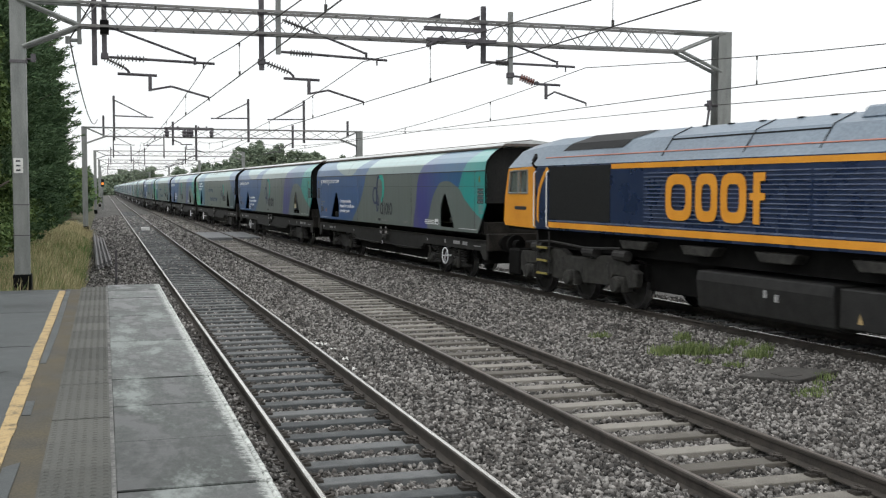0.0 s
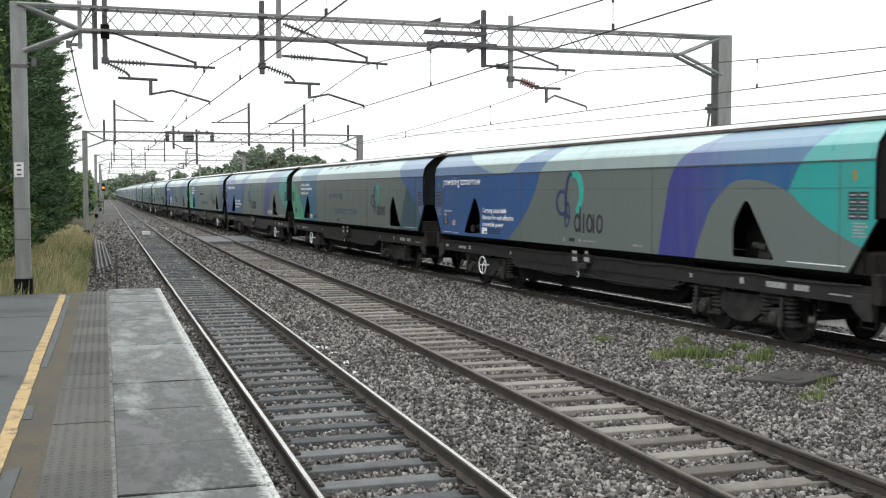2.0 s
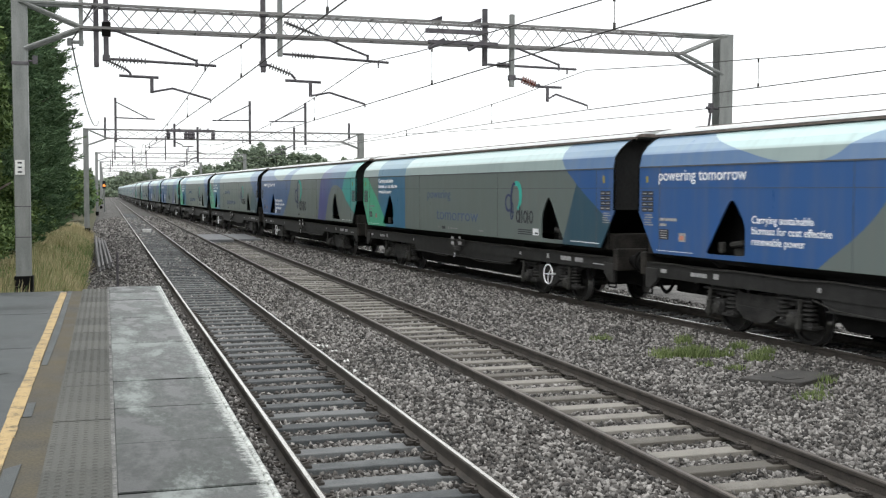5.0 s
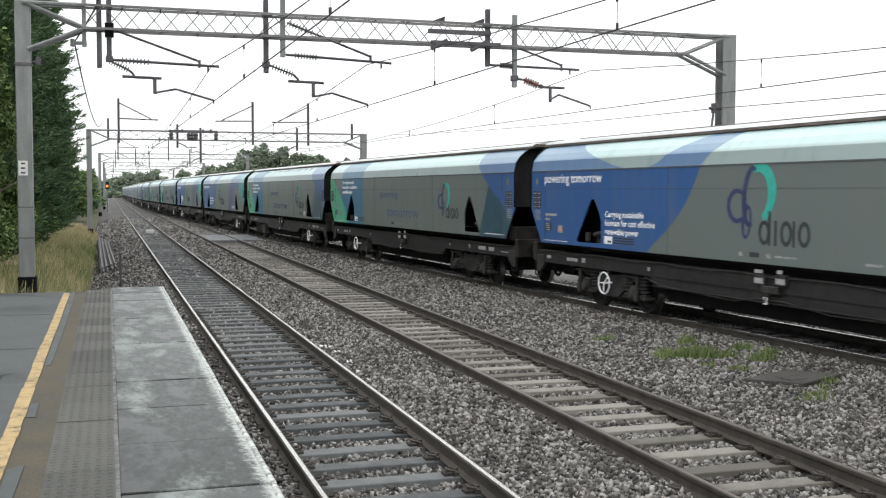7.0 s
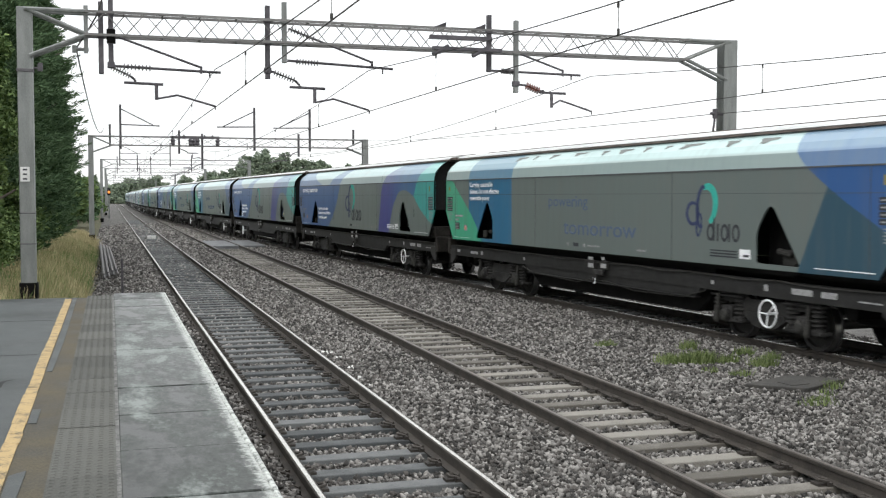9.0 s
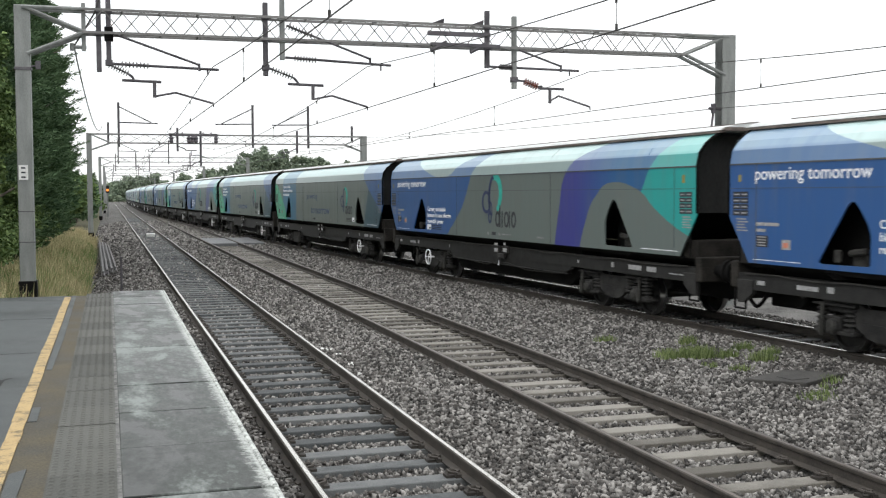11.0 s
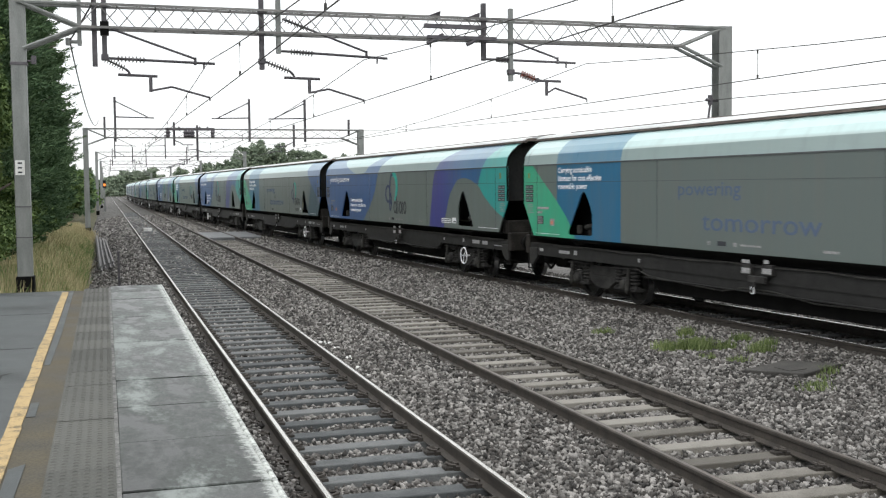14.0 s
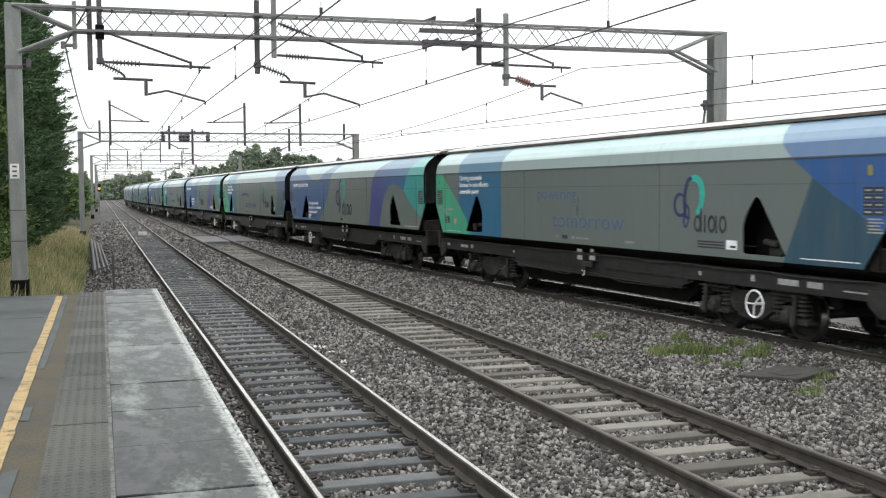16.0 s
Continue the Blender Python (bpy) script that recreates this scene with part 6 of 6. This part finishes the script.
def bush(x, y, z, h, w, seed, leaves, leaf, material, name="bush", label="leafy green bush growing beside the railway", group="bushes beside the line", long=1.0):
    rng = np.random.default_rng(seed)
    t = thing(name, label, "tree" if name.endswith("tree") else "bush", group, at=pose(x, y, z))
    part("trunk", trunk_geo(h * 0.7, 0.03 * h, rng, 10), BARK, t, "brown branching trunk")
    k = 60
    d = rng.normal(size=(k, 3))
    d /= np.linalg.norm(d, axis=1)[:, None]
    d[:, 2] = np.abs(d[:, 2]) * 1.1 - 0.3
    r = rng.uniform(0.45, 0.95, k)
    cl = np.stack([d[:, 0] * w * r, d[:, 1] * w * r * long, h * 0.45 + d[:, 2] * h * 0.48 * r], 1)
    per = leaves // k
    o = rng.normal(size=(k, per, 3))
    o /= np.linalg.norm(o, axis=2)[:, :, None]
    o *= rng.uniform(0.5, 1.0, (k, per, 1)) * (0.26 * w + 0.1) * rng.uniform(0.6, 1.2, (k, 1, 1))
    c = (cl[:, None] + o).reshape(-1, 3)
    c[:, 2] = np.maximum(0.02, c[:, 2])
    part("crown", quads_object("crown", leaf_cloud(c, 0.15, leaf, rng), material), None, t, "uneven clumps of leaves")
    return t


for i in range(8):
    y = 36 + 4.4 * i
    conifer(-3.5 - 0.2 * math.sin(i * 2.1) + 0.012 * (y - 36), y, -0.1, 15.5 + 1.2 * math.sin(i * 1.7 + 1) - 0.2 * (y - 36), (2.15 if i < 4 else 1.7) + 0.2 * math.sin(i * 2.9), 20 + i, 70000 if i < 4 else 40000)
for i, (x, y) in enumerate(((-3.35, 29.2), (-3.5, 31.6), (-3.9, 34.0), (-3.3, 26.8))):
    bush(x, y, 0.0, 10.5 - 0.4 * i, 1.15, 40 + i, 22000, 0.1, HEDGE, "bush", "tall leafy green hedge bush beside the railway")
for i in range(9):
    bush(-3.45 - 0.35 * math.sin(i * 1.3), 27.0 + 2.6 * i, 0.1, 3.2 + 0.8 * math.sin(i * 2.2), 1.15, 50 + i, 14000, 0.09, HEDGE)
bush(-3.75, 25.5, 0.1, 6.5, 1.5, 71, 9000, 0.16, HEDGE)
bush(-4.6, 22.5, 0.1, 6.0, 1.5, 72, 8000, 0.16, HEDGE)
bush(-4.3, 28.5, 0.1, 7.0, 1.6, 73, 8000, 0.17, HEDGE)
for i in range(14):
    bush(-3.2 - 0.5 * math.sin(i * 1.9), 76 + 9.0 * i, -0.2, 4.6 + 1.5 * math.sin(i * 2.6), 2.0, 90 + i, 2400, 0.4, CONIFER if i % 3 else HEDGE, long=1.8)
# woods beyond the line
rngw = random.Random(4)
def wood_top(x):
    """The uneven height of the wood across the view."""
    pts = [(18.5, 6), (21, 8.5), (25, 11), (28, 13.4), (31.5, 15.4), (34.5, 14.2), (37, 12.2), (40, 13.0), (43, 13.8), (45.5, 11.5), (47.5, 8.5), (50.5, 12.6), (53, 9.0), (60, 9.0), (120, 8.5)]
    for (a, p), (b, q) in zip(pts, pts[1:]):
        if x <= b:
            return p + (q - p) * max(0, x - a) / (b - a)
    return 8.5


for i in range(20):
    x = 19.0 + 1.8 * i
    bush(x + rngw.uniform(-0.4, 0.4), 232 + rngw.uniform(-10, 10), -2.6, 1.1 * wood_top(x) + 2.0 + rngw.uniform(-0.4, 0.4), 2.8, 120 + i, 6000, 0.42, FAR_LEAF, "tree", "distant broad green tree beyond the line", "woods beyond the line")
for i in range(7):
    bush(56.0 + 9 * i + rngw.uniform(-2, 2), 245 + rngw.uniform(-14, 14), -0.6, 8.0 + rngw.uniform(-1.5, 1.0), 2.6, 140 + i, 3600, 0.5, FAR_LEAF, "tree", "distant broad green tree beyond the line", "woods beyond the line")
for i in range(26):
    bush(-42 + 4.4 * i + rngw.uniform(-2, 2), 520 + rngw.uniform(-40, 40), -4.6, 17 + 4 * math.sin(i * 1.1) + rngw.uniform(-2, 2), 6.5, 160 + i, 3600, 1.1, FAR_LEAF, "tree", "distant hazy tree of the far wood", "far tree line")


def blades(name, n, box, height, width, material, seed, label, dens=None, base=0.0):
    rng = np.random.default_rng(seed)
    x, y = rng.uniform(box[0], box[1], n), rng.uniform(box[2], box[3], n)
    if dens is not None:
        keep = np.array([dens(a, b) for a, b in zip(x, y)]) > rng.uniform(0, 1, n)
        x, y = x[keep], y[keep]
        n = len(x)
    z = np.array([base(a, b) if callable(base) else base for a, b in zip(x, y)])
    h = rng.uniform(0.4, 1.0, n) * height
    a = rng.uniform(0, 6.283, n)
    w = rng.uniform(0.6, 1.3, n) * width
    lx, ly = rng.normal(size=n) * 0.28 * h, rng.normal(size=n) * 0.28 * h
    dx, dy = np.cos(a) * w, np.sin(a) * w
    v = np.stack([np.stack([x - dx, y - dy, z], 1), np.stack([x + dx, y + dy, z], 1),
                  np.stack([x + lx + dx * 0.2, y + ly + dy * 0.2, z + h], 1), np.stack([x + lx - dx * 0.2, y + ly - dy * 0.2, z + h], 1)], 1).reshape(-1, 3)
    thing(name, label, "grass", kind="stuff", mesh=quads_object(name, v, material))


blades("dry_grass", 80000, (-3.6, -0.55, 21.5, 75), 0.55, 0.009, GRASS_DRY, 31, "tall dry straw-coloured grass on the verge",
       lambda x, y: (0.1 if abs(x + 1.72) < 0.4 and y < 26 else 1) * min(1, max(0, (-x - 0.5) / 0.5)) * (0.55 + 0.6 * noise.noise((x * 0.7, y * 0.25, 0))), verge_top)
blades("green_grass", 130000, (-3.8, -0.6, 19.8, 60), 0.4, 0.01, GRASS_GREEN, 32, "green weeds among the verge grass",
       lambda x, y: (0.1 if abs(x + 1.72) < 0.4 and y < 26 else 1) * min(1, max(0, (-x - 0.5) / 0.5)) * (0.5 - 0.8 * noise.noise((x * 0.7, y * 0.25, 0)) + max(0, (25 - y) * 0.06)), verge_top)


def weeds(x, y, r, n, seed, h):
    blades("weed_clump", n, (x - r, x + r, y - r * 0.7, y + r * 0.7), h, 0.008, WEED, seed, "small clump of green weeds in the ballast",
           lambda a, b: max(0, 1 - math.hypot((a - x) / r, (b - y) / (r * 0.7))), -0.13)


for i, (x, y, r, n, h) in enumerate(((8.98, 15.42, 0.4, 2600, 0.2), (8.6, 15.56, 0.42, 1300, 0.16), (9.43, 15.3, 0.3, 800, 0.14), (8.42, 17.6, 0.28, 500, 0.12), (9.62, 16.85, 0.25, 700, 0.16),
                                     (10.16, 16.0, 0.25, 600, 0.14), (10.3, 15.4, 0.25, 400, 0.14), (9.77, 14.84, 0.32, 900, 0.16), (8.93, 14.17, 0.25, 400, 0.1), (9.5, 12.85, 0.25, 350, 0.12),
                                     (8.59, 11.9, 0.4, 450, 0.09), (8.85, 12.1, 0.3, 300, 0.08), (9.2, 12.5, 0.2, 150, 0.08), (8.7, 14.6, 0.2, 160, 0.08))):
    weeds(x - 0.12, y - 0.25, r * 0.85, n, 200 + i, h * 1.1)

# ---- small things along the line ----
slab = thing("trough_lid", "dark flat trough lid lying on the ballast", "cover slab", at=pose(8.98, 12.85, -0.118, 1, -1, 8))
part("lid", Geo().prism([(-0.65, 0.22), (0.3, 0.45), (0.8, -0.12), (-0.15, -0.42)], "z", 0.0, 0.06), COVER, slab, bevel=0.01)
part("lid_rim", Geo().box(-0.2, 0.1, -0.2, 0.1, 0.058, 0.068), COVER, slab)

for i, (xa, xb) in enumerate(((-0.62, -0.2), (-0.52, -0.08), (-0.42, 0.06), (-0.34, 0.18))):
    g = Geo().prism([(a, b) for a, b in RAIL], "y", 0, 26 - 2.5 * i, m=0)
    thing("spare_rail", "old grey rail lying loose beside the track", "rail", "spare rails beside the track",
          at=pose(xb * 1.1 + 0.0, 38.5 + i * 0.8, -0.1, 0, 0, math.degrees(math.atan((xb - xa) / 36))), mesh=g.mesh("spare_rail", [OLD_RAIL]))
post = thing("marker_post", "thin dark marker post beside the track", "post", at=pose(0.3, 31.3, -0.4))
part("post", Geo().box(-0.03, 0.03, -0.03, 0.03, 0, 1.15), STEEL_DARK, post, bevel=0.006)
part("post_cap", Geo().box(-0.04, 0.04, -0.04, 0.04, 1.15, 1.18), STEEL_DARK, post)

crossing = thing("crossing_panels", "grey panels of a boarded track crossing", "track crossing", kind="structure")
for i, (x0, x1) in enumerate(((4.95, 6.3), (6.5, 7.7))):
    part("panel", Geo().box(x0, x1, 56.5, 63.5, -0.2, -0.015), RUBBER, crossing, "grey crossing panel", bevel=0.02)
box = thing("track_box", "white equipment box between the rails", "equipment box", at=pose(TRACK_1 + 0.1, 71.5, -0.2))
part("box_body", Geo().box(-0.25, 0.25, -0.3, 0.3, 0, 0.2), PLATE, box, bevel=0.02)
part("box_lid", Geo().box(-0.27, 0.27, -0.32, 0.32, 0.2, 0.22), PLATE, box)

signal = thing("railway_signal", "lineside signal post showing an amber light", "signal", at=pose(-0.1, 150, -0.5))
part("post", Geo().tube((0, 0.1, 0), (0, 0.1, 4.2), 0.08), STEEL, signal, "grey signal post")
part("signal_head", Geo().box(-0.2, 0.2, -0.1, 0.1, 3.2, 4.2), GRILLE, signal, "black signal head", bevel=0.03)
part("lamp", Geo().tube((0, -0.13, 3.6), (0, -0.1, 3.6), 0.17, 16), glow("amber_lamp", (1.0, 0.3, 0.05), 0.65), signal, "glowing amber lamp")

motions()
